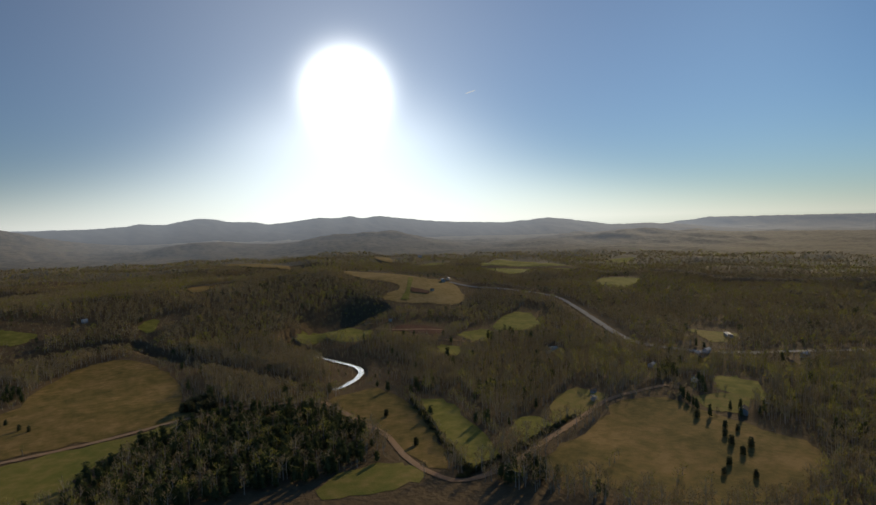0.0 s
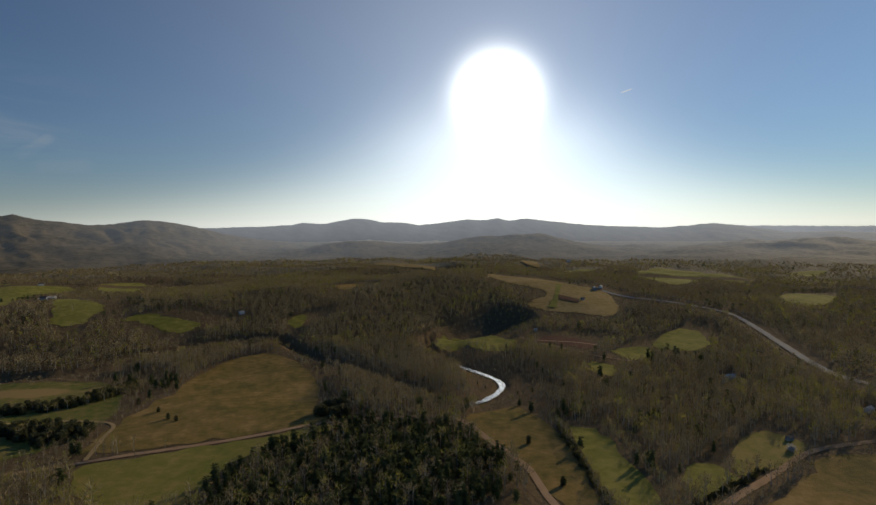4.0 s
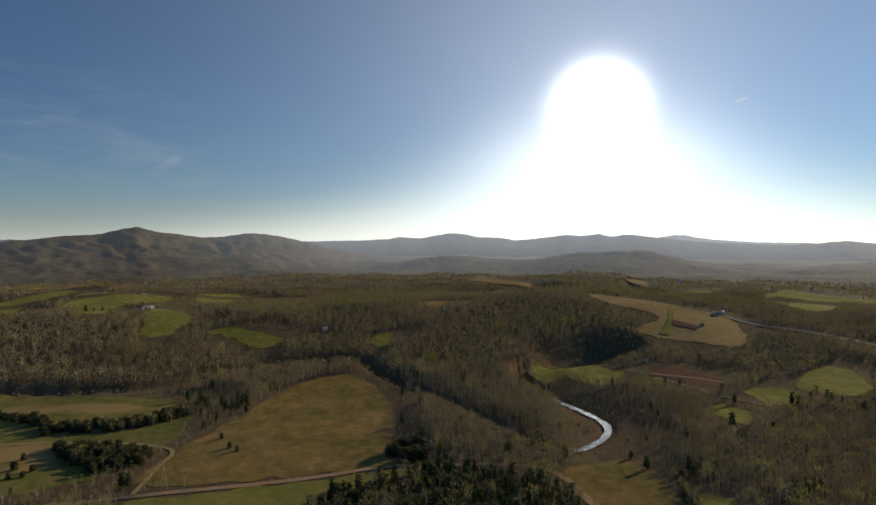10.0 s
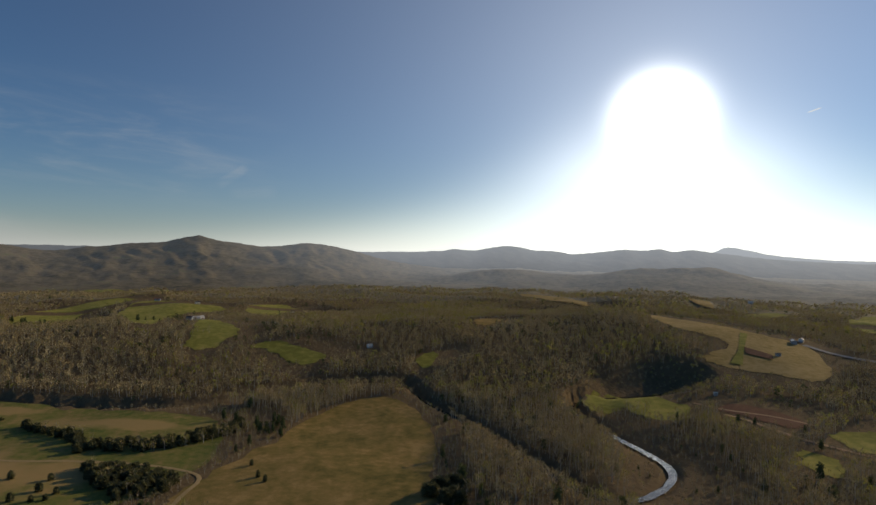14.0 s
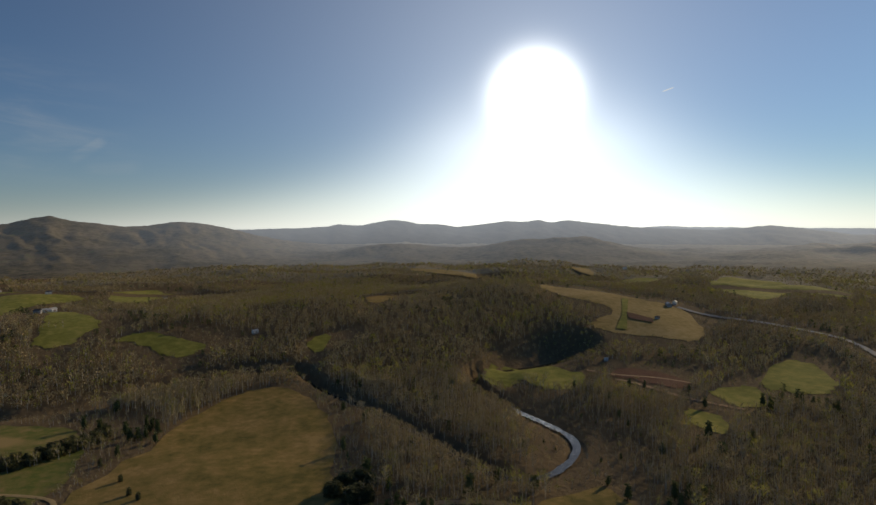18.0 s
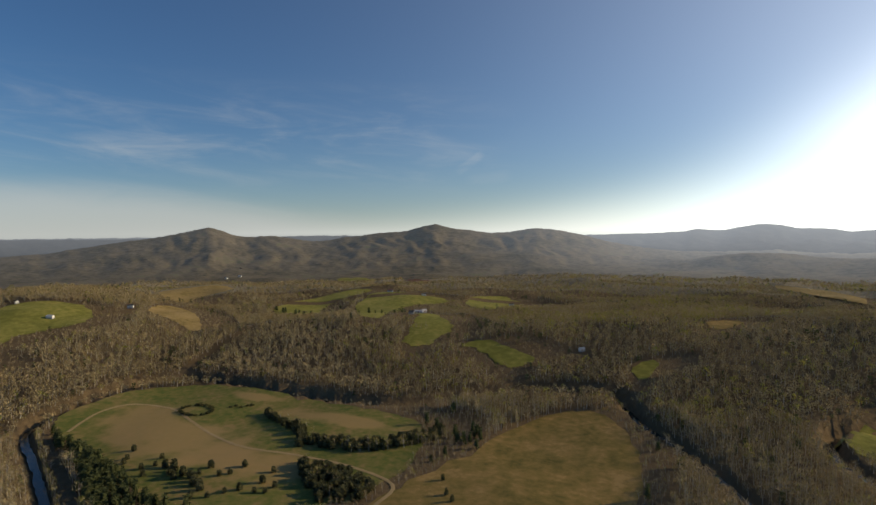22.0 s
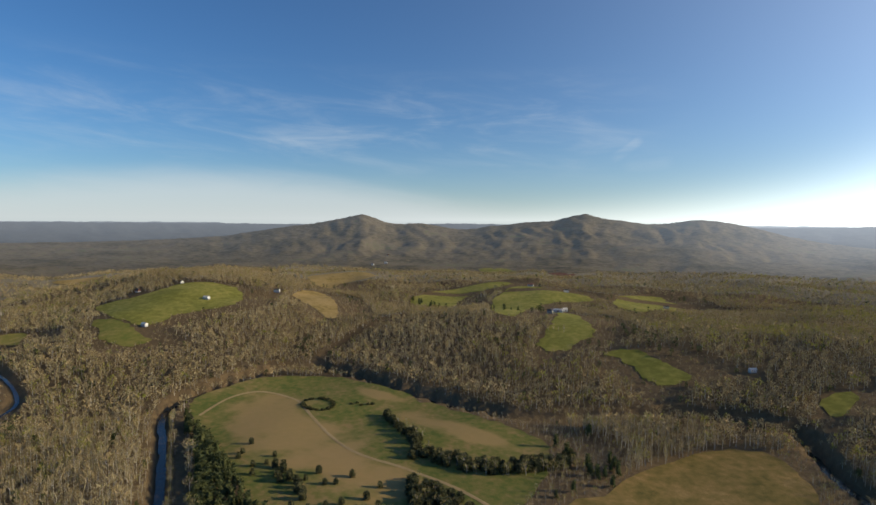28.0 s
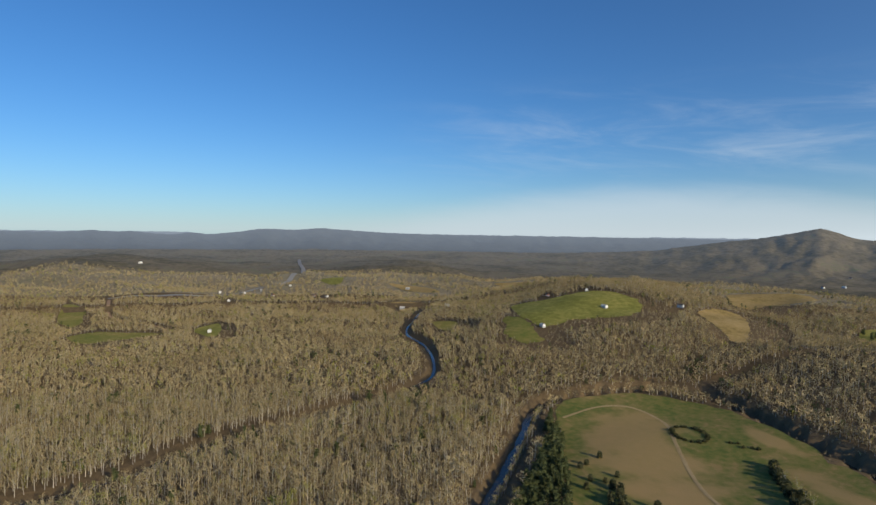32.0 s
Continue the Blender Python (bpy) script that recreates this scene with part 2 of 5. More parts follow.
M_BARK = shades("pale_bark", [(0, (0.32, 0.285, 0.225)), (1, (0.58, 0.53, 0.44))], (0.02, 0.3), island=0.4)
M_BUD = shades("budding_leaves", [(0, (0.23, 0.225, 0.05)), (0.5, (0.35, 0.335, 0.08)), (1, (0.47, 0.42, 0.12))], (0.011, 0.09), island=0.5, thin=0.42)
M_PINE = shades("pine_needles", [(0, (0.06, 0.075, 0.03)), (0.5, (0.11, 0.125, 0.052)), (1, (0.185, 0.19, 0.08))], (0.02, 0.2), island=0.5, thin=0.36)
M_CEDAR = shades("cedar_foliage", [(0, (0.075, 0.08, 0.04)), (0.5, (0.13, 0.13, 0.065)), (1, (0.22, 0.21, 0.105))], (0.02, 0.2), island=0.5, thin=0.34)
M_DARKBARK = shades("dark_bark", [(0, (0.06, 0.045, 0.035)), (1, (0.13, 0.10, 0.075))], (0.05, 0.5))
M_WHITE = shades("white_siding", [(0, (0.68, 0.66, 0.61)), (1, (0.84, 0.82, 0.77))], (0.2, 1.5), rough=0.6)
M_BRICK = shades("red_brick", [(0, (0.20, 0.09, 0.065)), (1, (0.33, 0.16, 0.11))], (0.3, 2.0))
M_GREYWALL = shades("grey_siding", [(0, (0.30, 0.30, 0.29)), (1, (0.42, 0.41, 0.39))], (0.2, 1.5), rough=0.7)
M_ROOF = shades("dark_shingles", [(0, (0.07, 0.068, 0.066)), (1, (0.15, 0.145, 0.14))], (0.2, 1.2), rough=0.85)
M_TIN = shades("galvanised_roof", [(0, (0.58, 0.55, 0.49)), (1, (0.76, 0.72, 0.65))], (0.15, 1.0), rough=0.65, metal=0.0, spec=0.12)
M_REDROOF = shades("rusty_tin_roof", [(0, (0.25, 0.10, 0.07)), (1, (0.38, 0.19, 0.13))], (0.15, 1.0), rough=0.6)
M_GLASS = shades("window_glass", [(0, (0.02, 0.022, 0.025)), (1, (0.05, 0.055, 0.06))], (0.5, 1.0), rough=0.08, spec=0.6)
M_CONCRETE = shades("concrete", [(0, (0.38, 0.37, 0.35)), (1, (0.52, 0.51, 0.48))], (0.1, 1.0))

M_WATER = bpy.data.materials.new("river_water")
M_WATER.use_nodes = True
_n, _l = M_WATER.node_tree.nodes, M_WATER.node_tree.links
_b = _n["Principled BSDF"]
_b.inputs["Base Color"].default_value = (0.055, 0.045, 0.03, 1)
_b.inputs["Roughness"].default_value, _b.inputs["IOR"].default_value = 0.10, 1.33
_t = _n.new("ShaderNodeTexNoise")
_t.inputs["Scale"].default_value, _t.inputs["Detail"].default_value = 0.45, 4
_g = _n.new("ShaderNodeNewGeometry")
_l.new(_g.outputs["Position"], _t.inputs["Vector"])
_r = _n.new("ShaderNodeBump")
_r.inputs["Strength"].default_value, _r.inputs["Distance"].default_value = 1.0, 0.16
_l.new(_t.outputs[0], _r.inputs["Height"])
_l.new(_r.outputs[0], _b.inputs["Normal"])


def patched(name, stops, dry, spots, scales):
    """A meadow whose grass goes dry in some wide patches: x, y, half length, half width, turn."""
    mat = shades(name, stops, scales, bump=0.25, bump_scale=0.9, contrast=(0.38, 0.62))
    n, l = mat.node_tree.nodes, mat.node_tree.links
    ramp = next(q for q in n if q.bl_idname == "ShaderNodeValToRGB")
    geo, b = n.new("ShaderNodeNewGeometry"), n["Principled BSDF"]
    ragged = n.new("ShaderNodeTexNoise")
    ragged.inputs["Scale"].default_value, ragged.inputs["Detail"].default_value = 0.03, 8
    l.new(geo.outputs["Position"], ragged.inputs["Vector"])
    colour = ramp.outputs[0]
    for x, y, a, w, turn in spots:
        where = n.new("ShaderNodeMapping")
        where.vector_type = "TEXTURE"
        where.inputs["Location"].default_value, where.inputs["Rotation"].default_value = (x, y, 0), (0, 0, radians(turn))
        where.inputs["Scale"].default_value = (a, w, 1e6)
        l.new(geo.outputs["Position"], where.inputs["Vector"])
        far = n.new("ShaderNodeVectorMath")
        far.operation = "LENGTH"
        l.new(where.outputs[0], far.inputs[0])
        add = n.new("ShaderNodeMath")
        add.operation, add.inputs[1].default_value = "MULTIPLY_ADD", 2.4
        l.new(ragged.outputs[0], add.inputs[0]), l.new(far.outputs["Value"], add.inputs[2])
        cover = n.new("ShaderNodeMapRange")
        cover.interpolation_type = "SMOOTHSTEP"
        cover.inputs[1].default_value, cover.inputs[2].default_value, cover.inputs[3].default_value, cover.inputs[4].default_value = 1.7, 2.5, 0.8, 0.0
        l.new(add.outputs[0], cover.inputs[0])
        mix = n.new("ShaderNodeMix")
        mix.data_type = "RGBA"
        l.new(cover.outputs[0], mix.inputs[0]), l.new(colour, mix.inputs[6])
        mix.inputs[7].default_value = (*dry, 1)
        colour = mix.outputs[2]
    l.new(colour, b.inputs["Base Color"])
    return mat


M_MEADOW = patched("river_meadow", [(0, (0.12, 0.145, 0.036)), (0.45, (0.185, 0.18, 0.05)), (0.75, (0.235, 0.195, 0.065)), (1, (0.30, 0.215, 0.085))], (0.41, 0.275, 0.115),
                   [(-440, 402, 120, 42, -4), (-330, 395, 60, 25, 10), (-340, 505, 75, 14, 5), (-455, 512, 30, 9, 15)], (0.02, 0.16))


def hazed_material(name, stops, near, far, dim, bright):
    """Distant land with aerial haze painted as emission, growing with distance and towards the sun."""
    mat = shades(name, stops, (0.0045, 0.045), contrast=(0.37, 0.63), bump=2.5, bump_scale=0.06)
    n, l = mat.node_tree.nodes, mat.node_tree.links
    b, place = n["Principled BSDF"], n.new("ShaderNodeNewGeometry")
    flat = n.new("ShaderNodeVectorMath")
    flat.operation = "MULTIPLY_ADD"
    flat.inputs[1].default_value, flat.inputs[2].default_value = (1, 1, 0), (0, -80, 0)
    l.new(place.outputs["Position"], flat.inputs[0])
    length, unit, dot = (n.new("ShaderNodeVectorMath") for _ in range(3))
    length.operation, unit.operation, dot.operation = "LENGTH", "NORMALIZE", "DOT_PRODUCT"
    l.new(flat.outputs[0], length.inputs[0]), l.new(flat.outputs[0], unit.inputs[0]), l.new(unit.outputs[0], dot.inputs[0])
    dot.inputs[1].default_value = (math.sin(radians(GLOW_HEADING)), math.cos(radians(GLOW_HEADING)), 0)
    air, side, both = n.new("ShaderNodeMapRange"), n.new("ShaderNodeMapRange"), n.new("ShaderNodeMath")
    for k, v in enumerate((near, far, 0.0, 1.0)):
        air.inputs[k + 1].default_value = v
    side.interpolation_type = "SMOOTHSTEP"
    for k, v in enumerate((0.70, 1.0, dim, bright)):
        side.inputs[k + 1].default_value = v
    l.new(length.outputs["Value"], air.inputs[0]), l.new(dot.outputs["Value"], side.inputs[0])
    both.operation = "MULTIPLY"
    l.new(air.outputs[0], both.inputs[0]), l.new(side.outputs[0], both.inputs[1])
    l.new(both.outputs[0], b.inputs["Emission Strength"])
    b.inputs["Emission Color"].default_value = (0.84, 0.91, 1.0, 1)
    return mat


WOODED = [(0, (0.074, 0.064, 0.034)), (0.35, (0.127, 0.104, 0.057)), (0.7, (0.184, 0.145, 0.09)), (1, (0.148, 0.147, 0.066))]
# slopes and ridges glow only to stand in for the haze before them
M_HAZED_SLOPES = hazed_material("hazed_mountain_slopes", WOODED, 1400.0, 4100.0, 0.085, 0.38)
M_HAZED_FAR = hazed_material("hazed_far_ridges", [(0, (0.03, 0.034, 0.036)), (1, (0.05, 0.055, 0.055))], 2200.0, 5400.0, 0.27, 0.62)


# ---- land ----
# heights of the land: rolling valley, hills and two ranges of mountains
CENTRE = (0.0, 80.0)
NEAR_RANGE = [(-180, 60), (-125, 60), (-75, 60), (-66, 84), (-61, 132), (-58.5, 150), (-56.6, 166), (-55.2, 184), (-53.2, 210), (-51.9, 186), (-50.8, 162), (-49.5, 156), (-47.5, 161), (-45.8, 144), (-44, 126), (-42.6, 132),
              (-41.2, 146), (-39.4, 156), (-37.6, 170), (-35.4, 176), (-33.8, 198), (-32.2, 220), (-30.9, 196), (-28.8, 180), (-26.8, 166), (-25.4, 166), (-24, 178), (-22.6, 190), (-20.4, 178), (-18.4, 152), (-16.6, 124), (-14, 90), (-10, 60), (0, 50), (180, 50)]
FAR_RANGE = [(-180, 150), (-119.1, 142), (-117.4, 157), (-116, 144), (-114.5, 152), (-111.3, 130), (-109.5, 145), (-107.6, 136), (-105.2, 154), (-103.2, 179), (-100.6, 173), (-97.7, 189), (-95.3, 175), (-91, 158), (-87.8, 153), (-75, 149), (-64, 146), (-50.8, 140),
             (-46.5, 152), (-43.8, 154), (-30, 148), (-17, 142), (-12.3, 152), (-9.6, 158), (-8.5, 178), (-6.4, 164), (-5, 188), (-3.6, 206), (-2.1, 202), (-0.9, 178), (1.2, 174), (2.8, 152), (4.3, 158), (6.4, 180), (7.8, 197), (9.3, 182), (10.6, 204), (11.8, 177),
             (13.5, 196), (15.2, 180), (17.4, 162), (20, 140), (22.7, 131), (26.1, 120), (28.6, 136), (30.5, 151), (33.2, 126), (36.6, 88), (39.9, 92), (42.3, 84), (46, 50), (50, 30), (60, 30), (180, 150)]
FARTHEST_RANGE = [(-180, 140), (-75, 150), (-14, 150), (13.4, 140), (14.3, 160), (15.2, 187), (16.2, 240), (17.4, 222), (18.4, 203), (19.4, 176), (21.2, 158), (24, 140), (40, 120), (180, 120)]
# x, y, height, spread along, spread across, turn in degrees
HILLS = [(-20, 1020, 22, 260, 190, 20), (-410, 740, 12, 260, 110, 24), (300, 985, 36, 320, 215, 0), (-860, 1080, 30, 420, 300, 20), (-960, 480, 42, 210, 170, 0), (-480, 820, 24, 300, 130, 25),
         (590, 2420, 108, 330, 260, 25), (360, 2640, 64, 360, 240, 10), (1180, 2120, 54, 300, 200, 60), (-210, 2600, 82, 240, 200, 0), (-1180, 2300, 92, 330, 300, 40), (-2150, 120, 92, 430, 230, 10), (-1950, -800, 122, 420, 320, 0),
         (-1750, 1150, 30, 400, 300, 0), (250, 1650, 34, 420, 300, 0), (-500, 1750, 30, 380, 260, 0), (1250, 1500, 32, 380, 300, 0), (1900, 2400, 60, 500, 350, 40), (-1250, 640, 34, 260, 200, 0)]


def wobble(x, y, size, seed):
    """Smooth bumps from crossing waves, about -1 to 1."""
    rng = np.random.RandomState(seed)
    total = 0.0
    for octave in range(6):
        a, p = rng.uniform(0, 2 * np.pi, 2)
        k = (1 + 0.55 * octave) * 2 * np.pi / size
        total = total + np.sin(k * (x * np.cos(a) + y * np.sin(a)) + p + 1.3 * np.sin(0.6 * k * (x * np.sin(a) - y * np.cos(a)) + 2 * p)) / (1 + 0.35 * octave)
    return total / 2.6


def height(x, y):
    """The height of the land at x, y (arrays)."""
    x, y = np.asarray(x, float), np.asarray(y, float)
    dx, dy = x - CENTRE[0], y - CENTRE[1]
    r, az = np.hypot(dx, dy), np.degrees(np.arctan2(dx, dy))
    away = np.clip((r - 550) / 1200, 0, 1)
    z = 4 + 2.0 * wobble(x, y, 420, 3) + away * (16 * wobble(x, y, 900, 5) + 9 * wobble(x, y, 380, 6) + 14)
    for hx, hy, up, a, b, turn in HILLS:
        c, s = math.cos(radians(turn)), math.sin(radians(turn))
        u, v = (c * (x - hx) + s * (y - hy)) / a, (-s * (x - hx) + c * (y - hy)) / b
        z = z + up * np.exp(-0.7 * (u * u + v * v))
    # a broad vale before the mountains
    vale = np.clip((r - 1400) / 700, 0, 1)
    z = z * (1 - 0.45 * vale * vale * (3 - 2 * vale) * np.clip((2900 - r) / 500, 0, 1))
    spur = 0.7 * wobble(az * 60, 0.22 * r, 420, 11) + 0.4 * wobble(az * 60, 0.3 * r, 170, 12)
    for table, far, front in ((NEAR_RANGE, 3300.0, 1000.0), (FAR_RANGE, 4350.0, 1050.0), (FARTHEST_RANGE, 5400.0, 420.0)):
        crest = (np.interp(az - 0.35, *zip(*table)) + 2 * np.interp(az, *zip(*table)) + np.interp(az + 0.35, *zip(*table))) / 4 + 2.0 * wobble(az * 60, 0 * az, 160, 8)
        d = (far - r) / front
        d = np.where(d > 0, d * (1 + 0.12 * spur * np.clip(d * 5, 0, 1)), -1.5 * d)
        rise = np.exp(-1.6 * np.clip(d, 0, None) ** 1.35)
        # side ridges and the gullies between them
        up = crest * rise * (1 - np.clip(d * 4, 0, 1) * np.clip(3.2 - 2.2 * d, 0, 1) * (0.10 * np.abs(wobble(az * 60 + 0.25 * r, 0.35 * r, 330, 14)) + 0.035 * np.abs(wobble(az * 60 - 0.3 * r, 0.5 * r, 120, 15))))
        z = np.where(r > 1200, 0.5 * (z + up + np.sqrt((z - up) ** 2 + 200 * np.clip(d, 0, 1))), z)
    return z


# the river's line, and the creek that joins it, from far to near and on downstream
RIVER = [(150, 760), (118, 735), (84, 718), (57, 704), (40, 682), (37, 650), (46, 621), (62, 592), (76, 564), (90, 537), (98, 512), (92, 486), (74, 460), (52, 448), (28, 462), (-8, 520), (-60, 594), (-100, 638),
         (-130, 682), (-157, 696), (-227, 672), (-292, 590), (-350, 560), (-415, 550), (-467, 538), (-541, 530), (-598, 492), (-583, 400), (-556, 345), (-464, 313), (-368, 279), (-250, 235)]
STREAM = [(-1160, 250), (-930, 210), (-804, 241), (-678, 249), (-630, 228), (-569, 168), (-495, 102), (-437, 52), (-395, 36), (-350, -20)]
CREEK = [(-690, 760), (-650, 690), (-640, 640), (-610, 560), (-585, 520)]


def curve_line(points, step=6.0):
    """A smooth line through points, sampled about every step metres."""
    p = np.array([points[0], *points, points[-1]], float)
    out = []
    for k in range(1, len(p) - 2):
        a, b, c, d = p[k - 1 : k + 3]
        for u in np.linspace(0, 1, max(2, int(np.linalg.norm(c - b) / step)), endpoint=False):
            out.append(0.5 * (2 * b + (c - a) * u + (2 * a - 5 * b + 4 * c - d) * u**2 + (3 * b - a - 3 * c + d) * u**3))
    return np.array([*out, p[-1]])


def off_line(x, y, line):
    """How far x, y (arrays) lie from a line of points."""
    best = np.full(np.shape(x), 1e9)
    for (ax, ay), (bx, by) in zip(line[:-1], line[1:]):
        vx, vy = bx - ax, by - ay
        u = np.clip(((x - ax) * vx + (y - ay) * vy) / (vx * vx + vy * vy + 1e-9), 0, 1)
        best = np.minimum(best, np.hypot(x - ax - u * vx, y - ay - u * vy))
    return best


WATERS = [(curve_line(RIVER, 22), 4.6), (curve_line(STREAM, 30), 3.2), (curve_line(CREEK, 30), 2.5)]


def land(x, y):
    """The land with the beds of river and creeks cut in."""
    x, y = np.asarray(x, float), np.asarray(y, float)
    z = height(x, y)
    for line, half in WATERS:
        d = off_line(x, y, line)
        if half > 4:
            z = z + (np.minimum(z, 2.6) - z) * np.clip((48 - d) / 38, 0, 1) * np.clip((x - 45) / 30, 0, 1)
        k = np.clip((half + 4 - d) / 4.5, 0, 1)
        bed = 0.2 if half > 4 else z - 3.4
        z = z + (bed - z) * k * k * (3 - 2 * k)
    return z


def mesh_of(name, verts, faces, mats, slots=None, smooth=True):
    """A mesh from arrays: verts (n, 3), faces (m, 3 or 4)."""
    me = bpy.data.meshes.new(name)
    verts, faces = np.asarray(verts, np.float32), np.asarray(faces, np.int32)
    me.vertices.add(len(verts))
    me.vertices.foreach_set("co", verts.ravel())
    side = faces.shape[1]
    me.loops.add(faces.size)
    me.loops.foreach_set("vertex_index", faces.ravel())
    me.polygons.add(len(faces))
    me.polygons.foreach_set("loop_start", np.arange(0, faces.size, side, dtype=np.int32))
    me.polygons.foreach_set("use_smooth", np.full(len(faces), smooth))
    for m in mats:
        me.materials.append(m)
    if slots is not None:
        me.polygons.foreach_set("material_index", np.asarray(slots, np.int32))
    me.update(calc_edges=True)
    return me


def sheet(radii, angles, closed):
    """Rings of land about the centre, as verts and quads."""
    r, a = np.meshgrid(radii, np.radians(angles), indexing="ij")
    x, y = CENTRE[0] + r * np.sin(a), CENTRE[1] + r * np.cos(a)
    z = land(x, y)
    z = z + np.clip((r - 1600) / 300, 0, 1) * 0.5 * (7 * np.mod(np.sin(x * 12.9898 + y * 78.233) * 43758.5453, 1.0) - 3.5)
    nr, na = r.shape
    i, j = np.meshgrid(np.arange(nr - 1), np.arange(na if closed else na - 1), indexing="ij")
    k = (j + 1) % na
    quads = np.stack([i * na + j, i * na + k, (i + 1) * na + k, (i + 1) * na + j], -1).reshape(-1, 4)
    return np.stack([x, y, z], -1).reshape(-1, 3), quads[:, ::-1]


ANGLES = np.concatenate([np.arange(-142, 72, 0.3), np.arange(72, 218, 3.0)])
RADII = [0.5]
while RADII[-1] < 1720:
    RADII.append(max(RADII[-1] * 1.019, RADII[-1] + 4))
slopes = [RADII[-1]]
while slopes[-1] < 3480:
    slopes.append(slopes[-1] + 24)
floor_rings = sheet(RADII, ANGLES, True)
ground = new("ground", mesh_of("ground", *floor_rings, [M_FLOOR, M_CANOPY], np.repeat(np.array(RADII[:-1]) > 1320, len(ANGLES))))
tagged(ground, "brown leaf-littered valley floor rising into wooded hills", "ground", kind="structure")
mountains = new("mountains", mesh_of("mountains", *sheet(slopes, ANGLES, True), [M_HAZED_SLOPES]))
tagged(mountains, "bare wooded mountain slopes with green flushes and painted-in haze", "mountains", kind="structure")
far_rings = [slopes[-1]]
while far_rings[-1] < 5600:
    far_rings.append(far_rings[-1] + 32)
backdrop = new("backdrop", mesh_of("backdrop", *sheet(far_rings, ANGLES, True), [M_HAZED_FAR]))
tagged(backdrop, "blue mountain ridges on the horizon with painted-in haze", "mountains", kind="structure")


def rounded(points, turns=2):
    """A polygon with its corners cut round."""
    p = np.array(points, float)
    for _ in range(turns):
        q = np.roll(p, -1, 0)
        p = np.stack([0.78 * p + 0.22 * q, 0.22 * p + 0.78 * q], 1).reshape(-1, 2)
    return p


def inside(x, y, poly):
    hit = np.zeros(np.shape(x), bool)
    for (ax, ay), (bx, by) in zip(poly, np.roll(poly, -1, 0)):
        cross = (ay > y) != (by > y)
        hit ^= cross & (x < (bx - ax) * (y - ay) / (by - ay + 1e-12) + ax)
    return hit


def lift(x, y):
    return 0.12 + 0.0005 * np.hypot(x - CENTRE[0], y - CENTRE[1])


OPENS = []


def field(name, points, mat, label, raised=0.0, turns=2, clear=True):
    """A field draped over the land."""
    edge = rounded(points, turns)
    # behind tall woods a clearing reaches farther towards the valley's middle than it seems to
    core = edge.mean(0)
    r = math.hypot(core[0] - CENTRE[0], core[1] - CENTRE[1] - 50)
    if clear and r > 560:
        back = (np.array(CENTRE) + (0, 50) - core) / r
        toward = np.clip((edge - core) @ back / (np.abs((edge - core) @ back).max() + 1e-6), 0, 1)
        edge = edge + back * toward[:, None] * min(0.026 * r, 34)
    rng = np.random.RandomState(len(OPENS) + 50)
    edge = edge + rng.normal(0, 2.0, edge.shape) * (1 if clear else 0.3)
    lo, hi = edge.min(0), edge.max(0)
    step = max(7.0, float((hi - lo).max()) / 42)
    gx, gy = np.meshgrid(np.arange(lo[0], hi[0], step), np.arange(lo[1], hi[1], step))
    gx, gy = gx.ravel() + rng.uniform(-1, 1, gx.size), gy.ravel() + rng.uniform(-1, 1, gy.size)
    keep = inside(gx, gy, edge) & (off_line(gx, gy, np.vstack([edge, edge[:1]])) > step * 0.4)
    flat = [Vector(p) for p in edge] + [Vector(p) for p in zip(gx[keep], gy[keep])]
    n = len(edge)
    from_cdt = delaunay_2d_cdt(flat, [(k, (k + 1) % n) for k in range(n)], [], 1, 0.01)
    xy = np.array([tuple(v) for v in from_cdt[0]])
    z = land(xy[:, 0], xy[:, 1]) + lift(xy[:, 0], xy[:, 1]) + raised
    ob = new(name, mesh_of(name, np.c_[xy, z], [f for f in from_cdt[2] if len(f) == 3], [mat]))
    tagged(ob, label, "field", kind="structure")
    if clear:
        OPENS.append(edge)
    return ob


